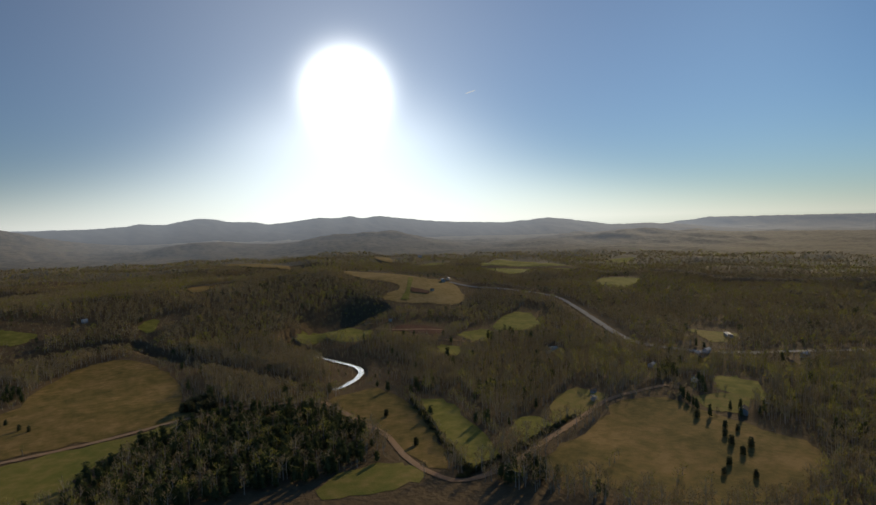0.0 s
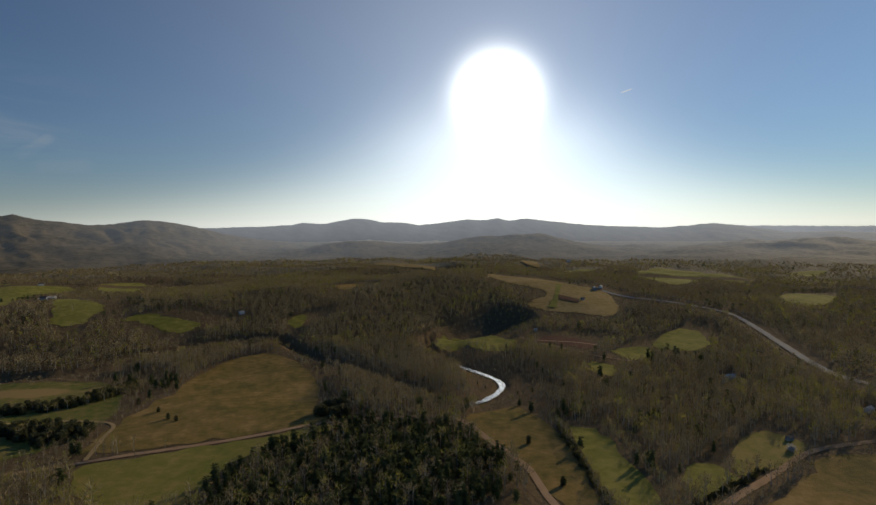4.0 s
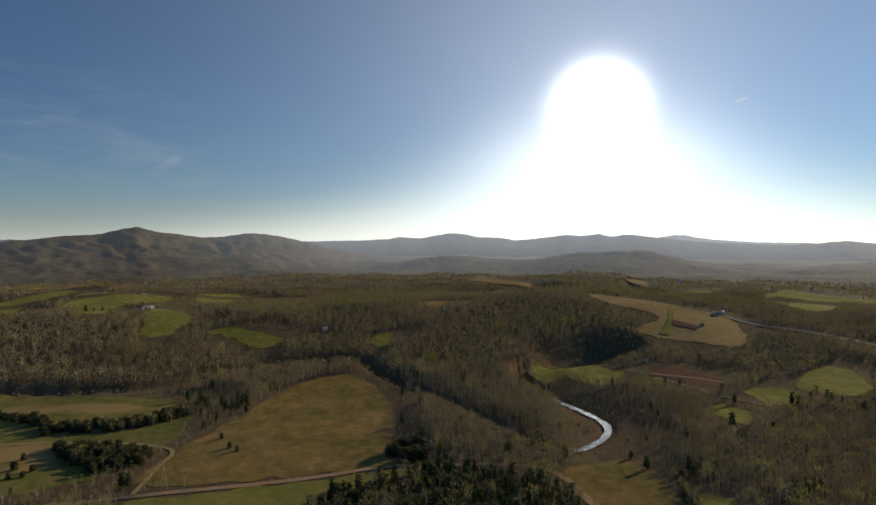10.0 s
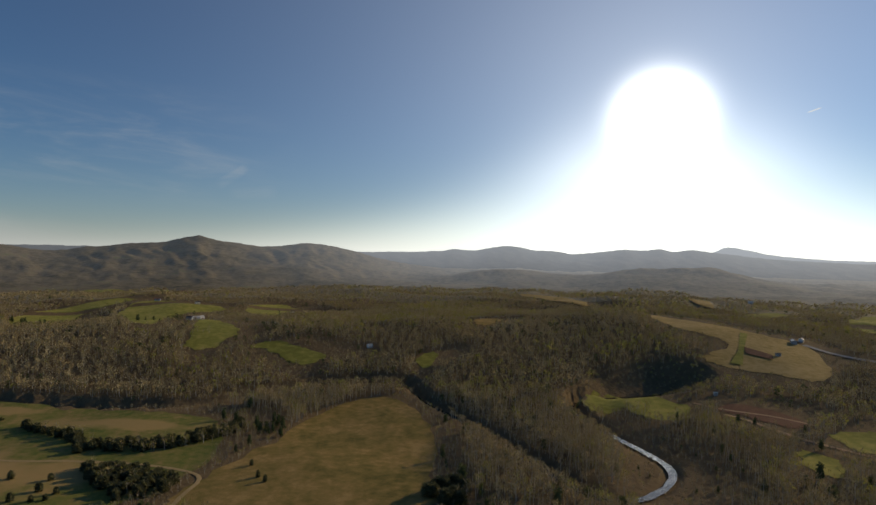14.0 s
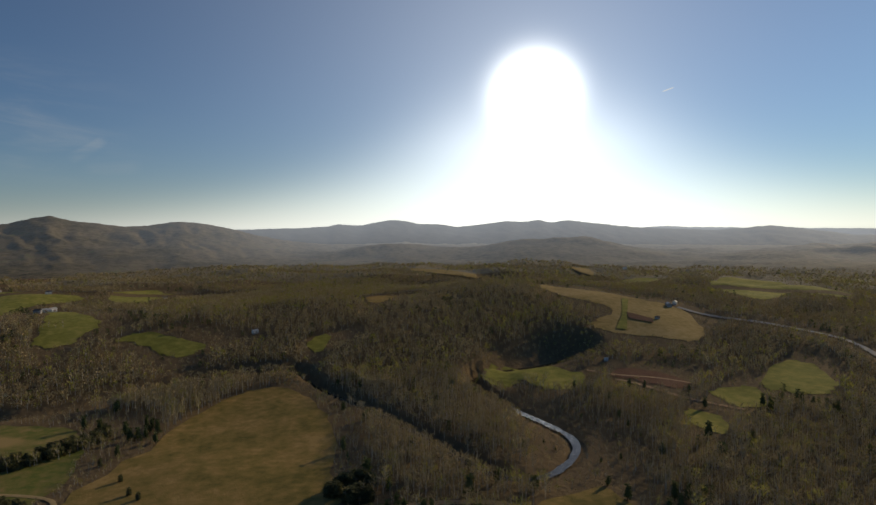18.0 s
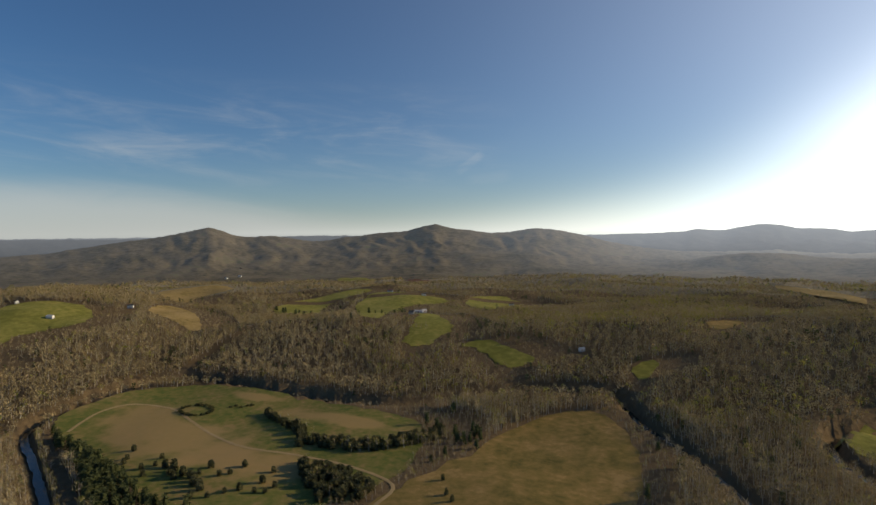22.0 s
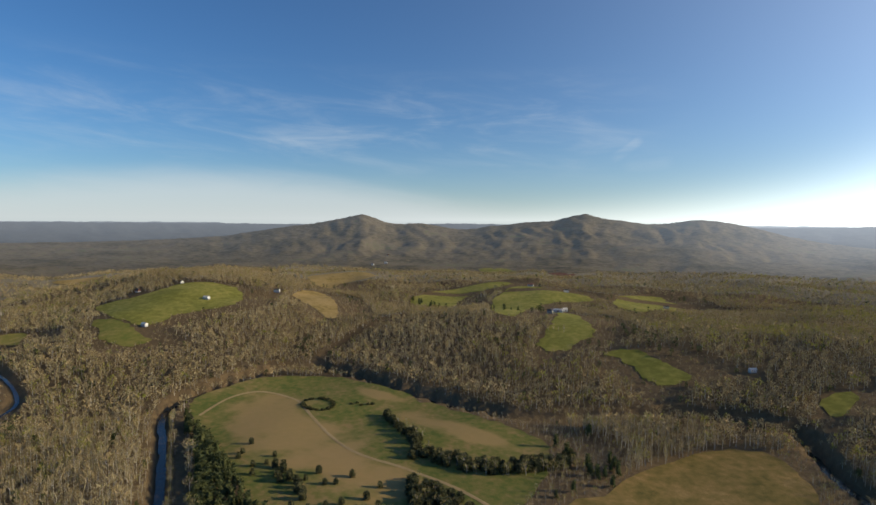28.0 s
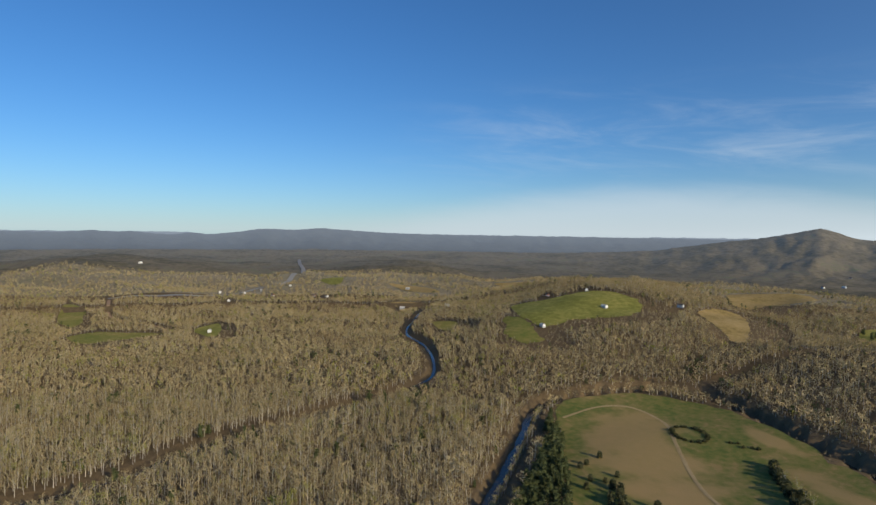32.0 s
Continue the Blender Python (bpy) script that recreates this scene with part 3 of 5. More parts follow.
def ribbon(name, line, half, mat, label, category, raised=0.35, level=None, uneven=0.0, seed=1):
    """A road or a stream laid along a line."""
    p = np.asarray(line, float)
    t = np.gradient(p, axis=0)
    t /= np.linalg.norm(t, axis=1)[:, None] + 1e-9
    side = np.c_[-t[:, 1], t[:, 0]]
    rng = np.random.RandomState(seed)
    across = np.linspace(-1, 1, 5)
    rows = []
    for k, a in enumerate(across):
        w = half * a * (1 + (uneven * rng.uniform(-1, 1, len(p)) if abs(a) == 1 else 0))
        q = p + side * np.reshape(w, (-1, 1) if np.ndim(w) else (1, 1))
        z = land(q[:, 0], q[:, 1]) + lift(q[:, 0], q[:, 1]) + raised if level is None else level + 0 * q[:, 0]
        if level is None:
            z = z + 0.06 * (1 - a * a)
        rows.append(np.c_[q, z])
    v = np.stack(rows, 1)
    n, m = v.shape[:2]
    i, j = np.meshgrid(np.arange(n - 1), np.arange(m - 1), indexing="ij")
    quads = np.stack([i * m + j, (i + 1) * m + j, (i + 1) * m + j + 1, i * m + j + 1], -1).reshape(-1, 4)
    return tagged(new(name, mesh_of(name, v.reshape(-1, 3), quads[:, ::-1], [mat])), label, category, kind="structure")


# ---- fields ----
field("field_1", [(-209, 393), (-211, 428), (-203, 460), (-195, 554), (-177, 620), (-144, 640), (-110, 614), (-88, 563), (-70, 510), (-66, 450), (-50, 413), (-103, 393), (-134, 382), (-185, 364), (-212, 372)], M_TAN, "large tan hayfield with a rounded wooded edge")
field("field_2", [(-205, 345), (-153, 362), (-107, 380), (-59, 400), (-30, 405), (-26, 412), (-54, 383), (-90, 366), (-107, 345), (-113, 312), (-111, 282), (-140, 272), (-180, 300)], M_OLIVE, "olive rough pasture below the dirt road")
field("field_3", [(-552, 360), (-572, 400), (-578, 460), (-541, 508), (-491, 524), (-462, 530), (-419, 532), (-375, 536), (-328, 540), (-285, 545), (-258, 525), (-225, 470), (-222, 400), (-240, 370), (-300, 318), (-412, 338), (-497, 352)], M_MEADOW, "broad green and tan meadow inside the river bend")
field("field_6", [(44, 405), (100, 436), (110, 388), (106, 292), (99, 237), (82, 259), (78, 321), (51, 381)], M_TAN, "narrow tan field between the dirt road and a hedge")
field("field_7", [(120, 387), (143, 373), (140, 327), (141, 255), (110, 238), (110, 279)], M_GREEN, "bright green strip field between two hedges")
field("field_8", [(163, 297), (191, 313), (190, 282), (151, 257)], M_GREEN, "small bright green paddock")
field("field_9", [(263, 312), (309, 309), (309, 272), (318, 236), (330, 193), (305, 160), (247, 140), (190, 160), (160, 200), (141, 224), (183, 252), (242, 294)], M_TAN, "wide tan and olive pasture dotted with shrubs")
field("field_10", [(383, 340), (406, 322), (393, 285), (365, 262), (360, 301)], M_GREEN, "green lawn round a farmhouse")
field("field_11", [(36, 664), (52, 704), (82, 732), (120, 690), (144, 655), (140, 628), (122, 614), (104, 612), (92, 632), (78, 648), (70, 630), (50, 640)], M_GREEN, "green riverside meadow")
field("field_12", [(199, 570), (227, 545), (205, 503), (189, 529)], M_GREEN, "green paddock among bare woods")
field("field_13", [(236, 613), (293, 624), (271, 563), (243, 570)], M_GREEN, "green paddock beside a hedge")
field("field_14", [(303, 628), (345, 684), (376, 694), (384, 672), (364, 617), (347, 598), (318, 602), (301, 616)], M_GREEN, "rounded bright green hill field")
field("field_15", [(178, 1180), (200, 1045), (233, 1010), (268, 980), (290, 942), (325, 915), (345, 890), (338, 830), (320, 780), (296, 760), (260, 778), (228, 792), (211, 800), (194, 812), (206, 832), (235, 860), (242, 880), (232, 900), (205, 920), (188, 968), (172, 1020)], M_GOLD, "pale plateau of hayfields")
field("field_16", [(222, 796), (243, 842), (272, 930), (281, 928), (251, 843), (233, 793)], M_GREEN, "mown green grass airstrip", 0.9, 0, clear=False)
field("field_17", [(256, 857), (277, 829), (272, 812), (249, 833)], M_SOIL, "dark ploughed strip beside the airstrip", 0.9, 0, clear=False)
field("field_18", [(-815, 857), (-838, 905), (-850, 960), (-842, 1010), (-825, 1060), (-800, 1110), (-770, 1092), (-765, 1040), (-770, 1000), (-775, 965), (-745, 905), (-700, 868), (-690, 838), (-740, 832), (-780, 835)], M_GREEN, "green farm field on a rise")
field("field_19", [(-640, 880), (-690, 945), (-720, 1000), (-738, 1050), (-715, 1082), (-650, 1080), (-588, 1084), (-565, 1070), (-575, 1036), (-590, 1000), (-592, 955), (-570, 905), (-545, 850), (-520, 805), (-545, 790), (-590, 830)], M_GREEN, "rolling green farm field near the barns")
field("field_20", [(-432, 748), (-455, 795), (-486, 850), (-512, 888), (-480, 890), (-440, 845), (-395, 800), (-382, 782), (-390, 760), (-388, 735), (-402, 718), (-425, 722)], M_GREEN, "sloping green field below the farm")
field("field_21", [(-350, 738), (-334, 757), (-320, 770), (-306, 764), (-282, 752), (-248, 750), (-256, 734), (-272, 722), (-288, 722), (-304, 729), (-325, 735)], M_GREEN, "narrow green clearing in bare woods")
field("field_22", [(-537, 1080), (-562, 1155), (-548, 1218), (-508, 1226), (-498, 1195), (-450, 1185), (-445, 1155), (-462, 1055), (-500, 1060)], M_GREEN, "green field beside scattered houses")
field("field_23", [(-1000, 392), (-968, 430), (-980, 475), (-1000, 512), (-975, 560), (-930, 577), (-890, 574), (-852, 550), (-840, 515), (-850, 480), (-845, 446), (-830, 412), (-860, 396), (-898, 378), (-960, 382)], M_GREEN, "bright green hilltop pasture")
field("field_24", [(-897, 360), (-860, 380), (-824, 390), (-800, 390), (-765, 400), (-760, 376), (-780, 356), (-812, 350)], M_OLIVE, "yellow green pasture on a slope")
field("field_25", [(-881, 651), (-928, 699), (-942, 735), (-906, 743), (-822, 700), (-766, 676), (-740, 640), (-765, 640), (-805, 648), (-849, 643)], M_GOLD, "dry yellow field at a wood's edge")
field("field_26", [(-1180, 850), (-1166, 923), (-1150, 960), (-1135, 1003), (-1083, 987), (-1055, 936), (-1080, 900), (-1030, 838), (-1000, 800), (-1050, 790), (-1107, 822)], M_GOLD, "pale yellow field with a tree line")
field("field_27", [(-863, -282), (-907, -282), (-931, -269), (-932, -209), (-941, -169), (-909, -181), (-868, -219), (-839, -243)], M_OLIVE, "long green field among bare woods")
field("field_28", [(166, 663), (207, 673), (238, 631), (220, 609), (177, 642)], M_SOIL, "ploughed red-brown field")
field("field_29", [(500, 1150), (610, 1340), (700, 1430), (780, 1400), (690, 1120), (705, 1050), (652, 1054), (625, 1100), (545, 1015), (508, 1040)], M_GREEN, "green hill fields")

field("field_30", [(-100, 958), (-90, 992), (-58, 1012), (-54, 982), (-74, 948)], M_TAN, "small pale clearing on a wooded hill")
field("field_31", [(-146, 758), (-129, 795), (-116, 782), (-125, 742)], M_GREEN, "small green glade beside the woods")
field("field_32", [(404, 1340), (479, 1345), (470, 1275), (400, 1290)], M_GREEN, "green valley pasture")
field("field_33", [(-1546, -45), (-1594, -1), (-1541, 34), (-1480, 21)], M_GREEN, "green patch beside the highway")
field("field_34", [(-1490, 130), (-1500, 212), (-1400, 290), (-1415, 220)], M_GOLD, "long pale field on a far slope")
field("field_35", [(-1539, 400), (-1495, 530), (-1450, 480)], M_GOLD, "thin pale field on a far slope")
field("field_36", [(-1230, 150), (-1216, 225), (-1165, 212)], M_GOLD, "pale clearing in bare woods")
field("field_37", [(-950, 240), (-935, 295), (-895, 276)], M_OLIVE, "small yellowed clearing by the stream")
field("field_38", [(-948, -138), (-1035, -116), (-900, -70)], M_GREEN, "green clearing with a white house")
field("field_39", [(-1153, -455), (-1088, -374), (-961, -324), (-990, -375)], M_OLIVE, "green bottom land beside a lane")
field("field_40", [(250, 366), (272, 332), (247, 313), (200, 286), (192, 304)], M_OLIVE, "light green yard with garden trees")
field("field_41", [(509, 524), (562, 461), (500, 438)], M_OLIVE, "green clearing beside the highway")
field("field_42", [(335, 250), (372, 285), (352, 300), (325, 300), (318, 265)], M_OLIVE, "worn farmhouse yard")
field("field_43", [(20, 250), (60, 268), (78, 260), (84, 240), (60, 225), (20, 230)], M_OLIVE, "rough grass below the dirt road")
field("field_44", [(-1260, 1500), (-1200, 1560), (-1080, 1500), (-1150, 1430)], M_OLIVE, "far pasture below the mountains")
field("field_45", [(-1000, 1500), (-960, 1560), (-860, 1470), (-900, 1390)], M_SOIL, "bare red earth round farm sheds")
field("field_46", [(900, 1250), (990, 1330), (1040, 1270), (930, 1190)], M_GREEN, "green pasture on low hills")
field("field_47", [(640, 900), (700, 960), (760, 900), (690, 850)], M_GREEN, "green field beyond the highway")
field("field_48", [(-57, 1654), (36, 1516), (106, 1405), (96, 1348), (34, 1396), (-40, 1584)], M_GOLD, "pale field along a low wooded ridge", 2.5, 1)
field("field_49", [(326, 1475), (386, 1499), (366, 1375), (341, 1408)], M_GOLD, "pale field in the far valley", 2.5, 1)

# ---- water and roads ----
river_line = curve_line(RIVER, 7)
ribbon("river", river_line, 2.9, M_WATER, "shallow brown river glinting in low sun", "river", level=1.6, uneven=0.3)
ribbon("stream", curve_line(STREAM, 8), 1.8, M_WATER, "narrow dark stream between bare woods", "stream", raised=0.3, uneven=0.15, seed=2)
LANES = [("road_1", [(-240, 338), (-184, 357), (-158, 365), (-116, 382), (-64, 403), (-35, 406), (10, 412), (44, 402), (64, 353), (76, 315), (78, 271), (86, 242), (100, 227), (137, 237), (188, 271), (238, 306), (270, 322), (330, 330)], 2.4, M_DIRT, "pale rutted dirt farm road"),
         ("road_2", [(-518, 361), (-543, 400), (-540, 432), (-500, 446), (-448, 434), (-363, 416), (-308, 426), (-260, 432), (-215, 424), (-207, 392), (-200, 355)], 1.5, M_TRACK, "two-track dirt lane over the meadow"),
         ("road_3", [(340, 900), (388, 842), (446, 796), (476, 745), (455, 640), (424, 540), (416, 470), (443, 416), (484, 394), (600, 350)], 4.6, M_ASPHALT, "two-lane grey highway curving through the valley"),
         ("road_4", [(-2700, -330), (-2250, -230), (-1855, -141), (-1522, -117), (-1392, -165), (-1312, -204), (-1240, -290), (-1200, -400)], 7.0, M_ASPHALT, "distant highway running up the valley"),
         ("road_5", [(-1183, -389), (-1044, -311), (-1006, -235), (-940, -160)], 3.0, M_DIRT, "pale country lane"),
         ("road_7", [(150, 668), (173, 653), (212, 641), (240, 625)], 1.6, M_DIRT, "red dirt field track"),
         ("road_8", [(170, 640), (184, 628), (215, 588), (250, 560)], 2.2, M_DIRT, "red dirt track along the ploughed field"),
         ("road_6", [(-515, 893), (-532, 872), (-552, 848)], 2.2, M_DIRT, "gravel farm drive")]
for name, points, half, mat, label in LANES:
    ribbon(name, curve_line(points, 6), half, mat, label, "road", raised=0.12 if half < 4 else 0.4, uneven=0.1)

# ---- trees ----
def stick(a, b, ra, rb, sides=4):
    """A tapered stem from a to b, as verts and triangles."""
    a, b = np.asarray(a, float), np.asarray(b, float)
    w = (b - a) / (np.linalg.norm(b - a) + 1e-9)
    u = np.cross(w, (0.3, 0.9, 0.2))
    u /= np.linalg.norm(u)
    v = np.cross(w, u)
    ring = [np.cos(t) * u + np.sin(t) * v for t in np.arange(sides) * 2 * np.pi / sides]
    verts = [a + ra * q for q in ring] + [b + rb * q for q in ring]
    tris = []
    for k in range(sides):
        j = (k + 1) % sides
        tris += [(k, j, sides + j), (k, sides + j, sides + k)]
    return verts, tris


class Clump:
    """Grows one tree's triangles with their material slots."""

    def __init__(self):
        self.v, self.f, self.s = [], [], []

    def add(self, verts, tris, slot):
        n = len(self.v)
        self.v += [tuple(p) for p in verts]
        self.f += [tuple(n + k for k in t) for t in tris]
        self.s += [slot] * len(tris)

    def arrays(self):
        return np.array(self.v), np.array(self.f), np.array(self.s)


def sliver(rng, at, way, length, width):
    side = np.cross(way, rng.normal(size=3))
    side /= np.linalg.norm(side) + 1e-9
    return [at - side * width / 2, at + side * width / 2, at + way * length], [(0, 1, 2)]


def bare_tree(seed, detail, leaf=0.0):
    """A bare or budding broadleaf, one metre high: slot 0 bark, 1 twigs, 2 buds."""
    rng = np.random.RandomState(seed)
    c = Clump()
    spread = rng.uniform(0.21, 0.29)
    top = np.array([rng.uniform(-0.05, 0.05), rng.uniform(-0.05, 0.05), 0.86])
    if detail == 2:
        fork = top * 0.5
        c.add(*stick((0, 0, -0.03), fork, 0.021, 0.013, 4), 0)
        c.add(*stick(fork, top, 0.013, 0.004, 3), 0)
        ends = []
        for k in range(4):
            a, h = k * 2.4 + rng.uniform(-0.4, 0.4), rng.uniform(0.30, 0.62)
            root = top * (h / 0.86)
            end = root + np.array([np.cos(a), np.sin(a), 0]) * spread * rng.uniform(0.55, 1.0) + (0, 0, rng.uniform(0.13, 0.30))
            c.add(*stick(root, end, 0.008, 0.002, 3), 0)
            ends += [end, (root + end) / 2 + (0, 0, 0.02)]
        ends += [top, top * 0.85]
        for k in range(34):
            a, h = rng.uniform(0, 2 * np.pi), rng.uniform(0.36, 0.96)
            r = spread * np.sqrt(rng.uniform(0.1, 1)) * np.sqrt(max(0.06, 1 - ((h - 0.62) / 0.38) ** 2))
            at = np.array([r * np.cos(a), r * np.sin(a), h - 0.06])
            way = np.array([0.7 * np.cos(a), 0.7 * np.sin(a), 0.8]) + rng.normal(0, 0.35, 3)
            c.add(*sliver(rng, at, way / np.linalg.norm(way), rng.uniform(0.10, 0.19), rng.uniform(0.022, 0.045)), 2 if rng.rand() < leaf else 1)
        for k in range(26):
            at = ends[rng.randint(len(ends))] + rng.normal(0, 0.045, 3)
            way = at - top * 0.45 + rng.normal(0, 0.10, 3) + (0, 0, 0.08)
            way /= np.linalg.norm(way)
            c.add(*sliver(rng, at, way, rng.uniform(0.07, 0.17), rng.uniform(0.016, 0.032)), 2 if rng.rand() < leaf else 1)
    else:
        if detail:
            c.add(*stick((0, 0, -0.03), top * 0.85, 0.03, 0.008, 3), 0)
        count, size = ((26, 0.20) if detail == 1 else (11, 0.36))
        spread *= 1.25
        for k in range(count):
            a, r = rng.uniform(0, 2 * np.pi), spread * np.sqrt(rng.rand())
            h = rng.uniform(0.34, 1.0)
            r *= np.sqrt(max(0.05, 1 - ((h - 0.62) / 0.40) ** 2))
            at = np.array([r * np.cos(a), r * np.sin(a), h - size * 0.3])
            way = np.array([0.6 * np.cos(a), 0.6 * np.sin(a), 0.7]) + rng.normal(0, 0.4, 3)
            way /= np.linalg.norm(way)
            c.add(*sliver(rng, at, way, size * rng.uniform(0.8, 1.3), size * rng.uniform(0.35, 0.7)), 2 if rng.rand() < leaf else 1)
    return c.arrays()


def kernel(c, r, z0, z1, slot):
    """The shaded heart of a dense crown."""
    ring = [(r * math.cos(k * 1.047), r * math.sin(k * 1.047)) for k in range(6)]
    low, high = z0 + (z1 - z0) * 0.25, z0 + (z1 - z0) * 0.62
    v = [(0, 0, z0)] + [(x, y, low) for x, y in ring] + [(0.75 * x, 0.75 * y, high) for x, y in ring] + [(0, 0, z1)]
    f = []
    for k in range(6):
        j = (k + 1) % 6
        f += [(0, 1 + j, 1 + k), (1 + k, 1 + j, 7 + j), (1 + k, 7 + j, 7 + k), (7 + k, 7 + j, 13)]
    c.add(v, f, slot)


def pine_tree(seed, detail, fat=0.2):
    """A pine or cedar, one metre high: slot 0 bark, 1 needles."""
    rng = np.random.RandomState(seed)
    c = Clump()
    c.add(*stick((0, 0, -0.03), (0, 0, 0.7), 0.02, 0.006, 3), 0)
    if detail == 2:
        kernel(c, fat * 0.62, 0.1, 0.9, 1)
    for k in range((64, 30, 12)[2 - detail]):
        h = rng.uniform(0.12, 0.98)
        r = fat * (1.08 - h) ** 0.7 * rng.uniform(0.45, 1.05)
        a = rng.uniform(0, 2 * np.pi)
        way = np.array([np.cos(a), np.sin(a), rng.uniform(-0.3, 0.5)])
        size = (0.13, 0.19, 0.34)[2 - detail]
        at = np.array([np.cos(a), np.sin(a), 0]) * r * 0.55 + (0, 0, h - 0.04)
        c.add(*sliver(rng, at, way / np.linalg.norm(way), size * rng.uniform(0.7, 1.2), size * rng.uniform(0.6, 1.0)), 1)
    return c.arrays()


def planted(name, kinds, which, x, y, tall, wide, mats, label, category, smooth=False):
    """Many trees as one mesh. kinds: templates; which: the template of each tree."""
    z = land(x, y)
    rng = np.random.RandomState(len(name))
    turn = rng.uniform(0, 2 * np.pi, len(x))
    vs, fs, ss, base = [], [], [], 0
    for k, (v, f, s) in enumerate(kinds):
        m = which == k
        if not m.any():
            continue
        co, si, t, w = np.cos(turn[m])[:, None], np.sin(turn[m])[:, None], tall[m][:, None], wide[m][:, None]
        px = (v[:, 0] * co - v[:, 1] * si) * t * w + x[m][:, None]
        py = (v[:, 0] * si + v[:, 1] * co) * t * w + y[m][:, None]
        pz = v[:, 2] * t + z[m][:, None]
        n = m.sum()
        vs.append(np.stack([px, py, pz], -1).reshape(-1, 3))
        fs.append((f[None] + (base + np.arange(n) * len(v))[:, None, None]).reshape(-1, 3))
        ss.append(np.tile(s, n))
        base += n * len(v)
    ob = new(name, mesh_of(name, np.concatenate(vs), np.concatenate(fs), mats, np.concatenate(ss), smooth))
    return tagged(ob, label, category, kind="stuff")


PINES = [rounded([(-518, 346), (-489, 353), (-399, 337), (-344, 333), (-305, 322), (-310, 280), (-351, 295), (-386, 308), (-449, 330)], 1),
         rounded([(-112, 286), (-97, 360), (-48, 398), (-14, 404), (37, 388), (62, 341), (66, 302), (45, 260), (5, 240), (-100, 255)], 1)]
ROAD_LINES = [(curve_line(p, 20), h + (13.0 if h > 4 else 3.0)) for _, p, h, _, _ in LANES]
# trees left out to make the shaded strip between the river and the pines
ROAD_LINES.append((curve_line([(-520, 345), (-452, 322), (-389, 300), (-354, 288), (-310, 273)], 20), 3.6))


HOMES = [(-515, 893), (-528, 928), (-500, 852), (-535, 905), (-632, 1082), (-718, 1085), (-885, 512), (-998, 516), (-894, 633), (-809, 402), (-207, 786), (-468, 1142), (471, 1498), (329, 903), (344, 918), (284, 830), (177, 694), (335, 254), (312, 492), (360, 387), (529, 460), (-923, -97), (-1802, -620), (262, 340)]
HOMES += [(-1192, -155), (-1329, -166), (-1302, -4), (-1369, -138), (-1419, -82), (-1115, 282), (-1008, 451), (-1437, 199), (-1269, 29), (-1545, 1368), (-1780, 1560), (-1172, 195), (-1480, 1265), (448, 409), (482, 336), (520, 354), (359, 330), (-1360, -230), (-1300, -95), (430, 400)]


def scatter(lo, hi, gap, seed):
    """Places in the woods between two distances from the walk, about gap metres apart."""
    rng = np.random.RandomState(seed)
    g = np.arange(-hi, hi, gap)
    x, y = (q.ravel() for q in np.meshgrid(g + CENTRE[0], g + CENTRE[1]))
    x, y = x + rng.uniform(-0.45, 0.45, x.size) * gap, y + rng.uniform(-0.45, 0.45, x.size) * gap
    d = np.hypot(x - CENTRE[0], y - CENTRE[1])
    az = np.degrees(np.arctan2(x - CENTRE[0], y - CENTRE[1]))
    keep = (d >= lo) & (d < hi) & (az > -140) & (az < np.where(d < 700, 90, 69))
    x, y = x[keep], y[keep]
    keep = np.ones(len(x), bool)
    for poly in OPENS:
        a, b = poly.min(0), poly.max(0)
        near = (x > a[0]) & (x < b[0]) & (y > a[1]) & (y < b[1])
        keep[near] &= ~inside(x[near], y[near], poly)
    for line, half in WATERS:
        keep &= off_line(x, y, line) > (np.where(x < -300, half + 3.5, half + 1.6) if half > 4 else half + 5.0 if half > 3 else 8.0)
    for line, half in ROAD_LINES:
        keep &= off_line(x, y, line) > half
    for hx, hy in HOMES:
        keep &= np.hypot(x - hx, y - hy) > (9 if hx * hx + hy * hy < 1e6 else 16)
        keep &= ~((np.hypot(x - hx * 0.975, y - hy * 0.975 - 2) < 14))
    return x[keep], y[keep], rng


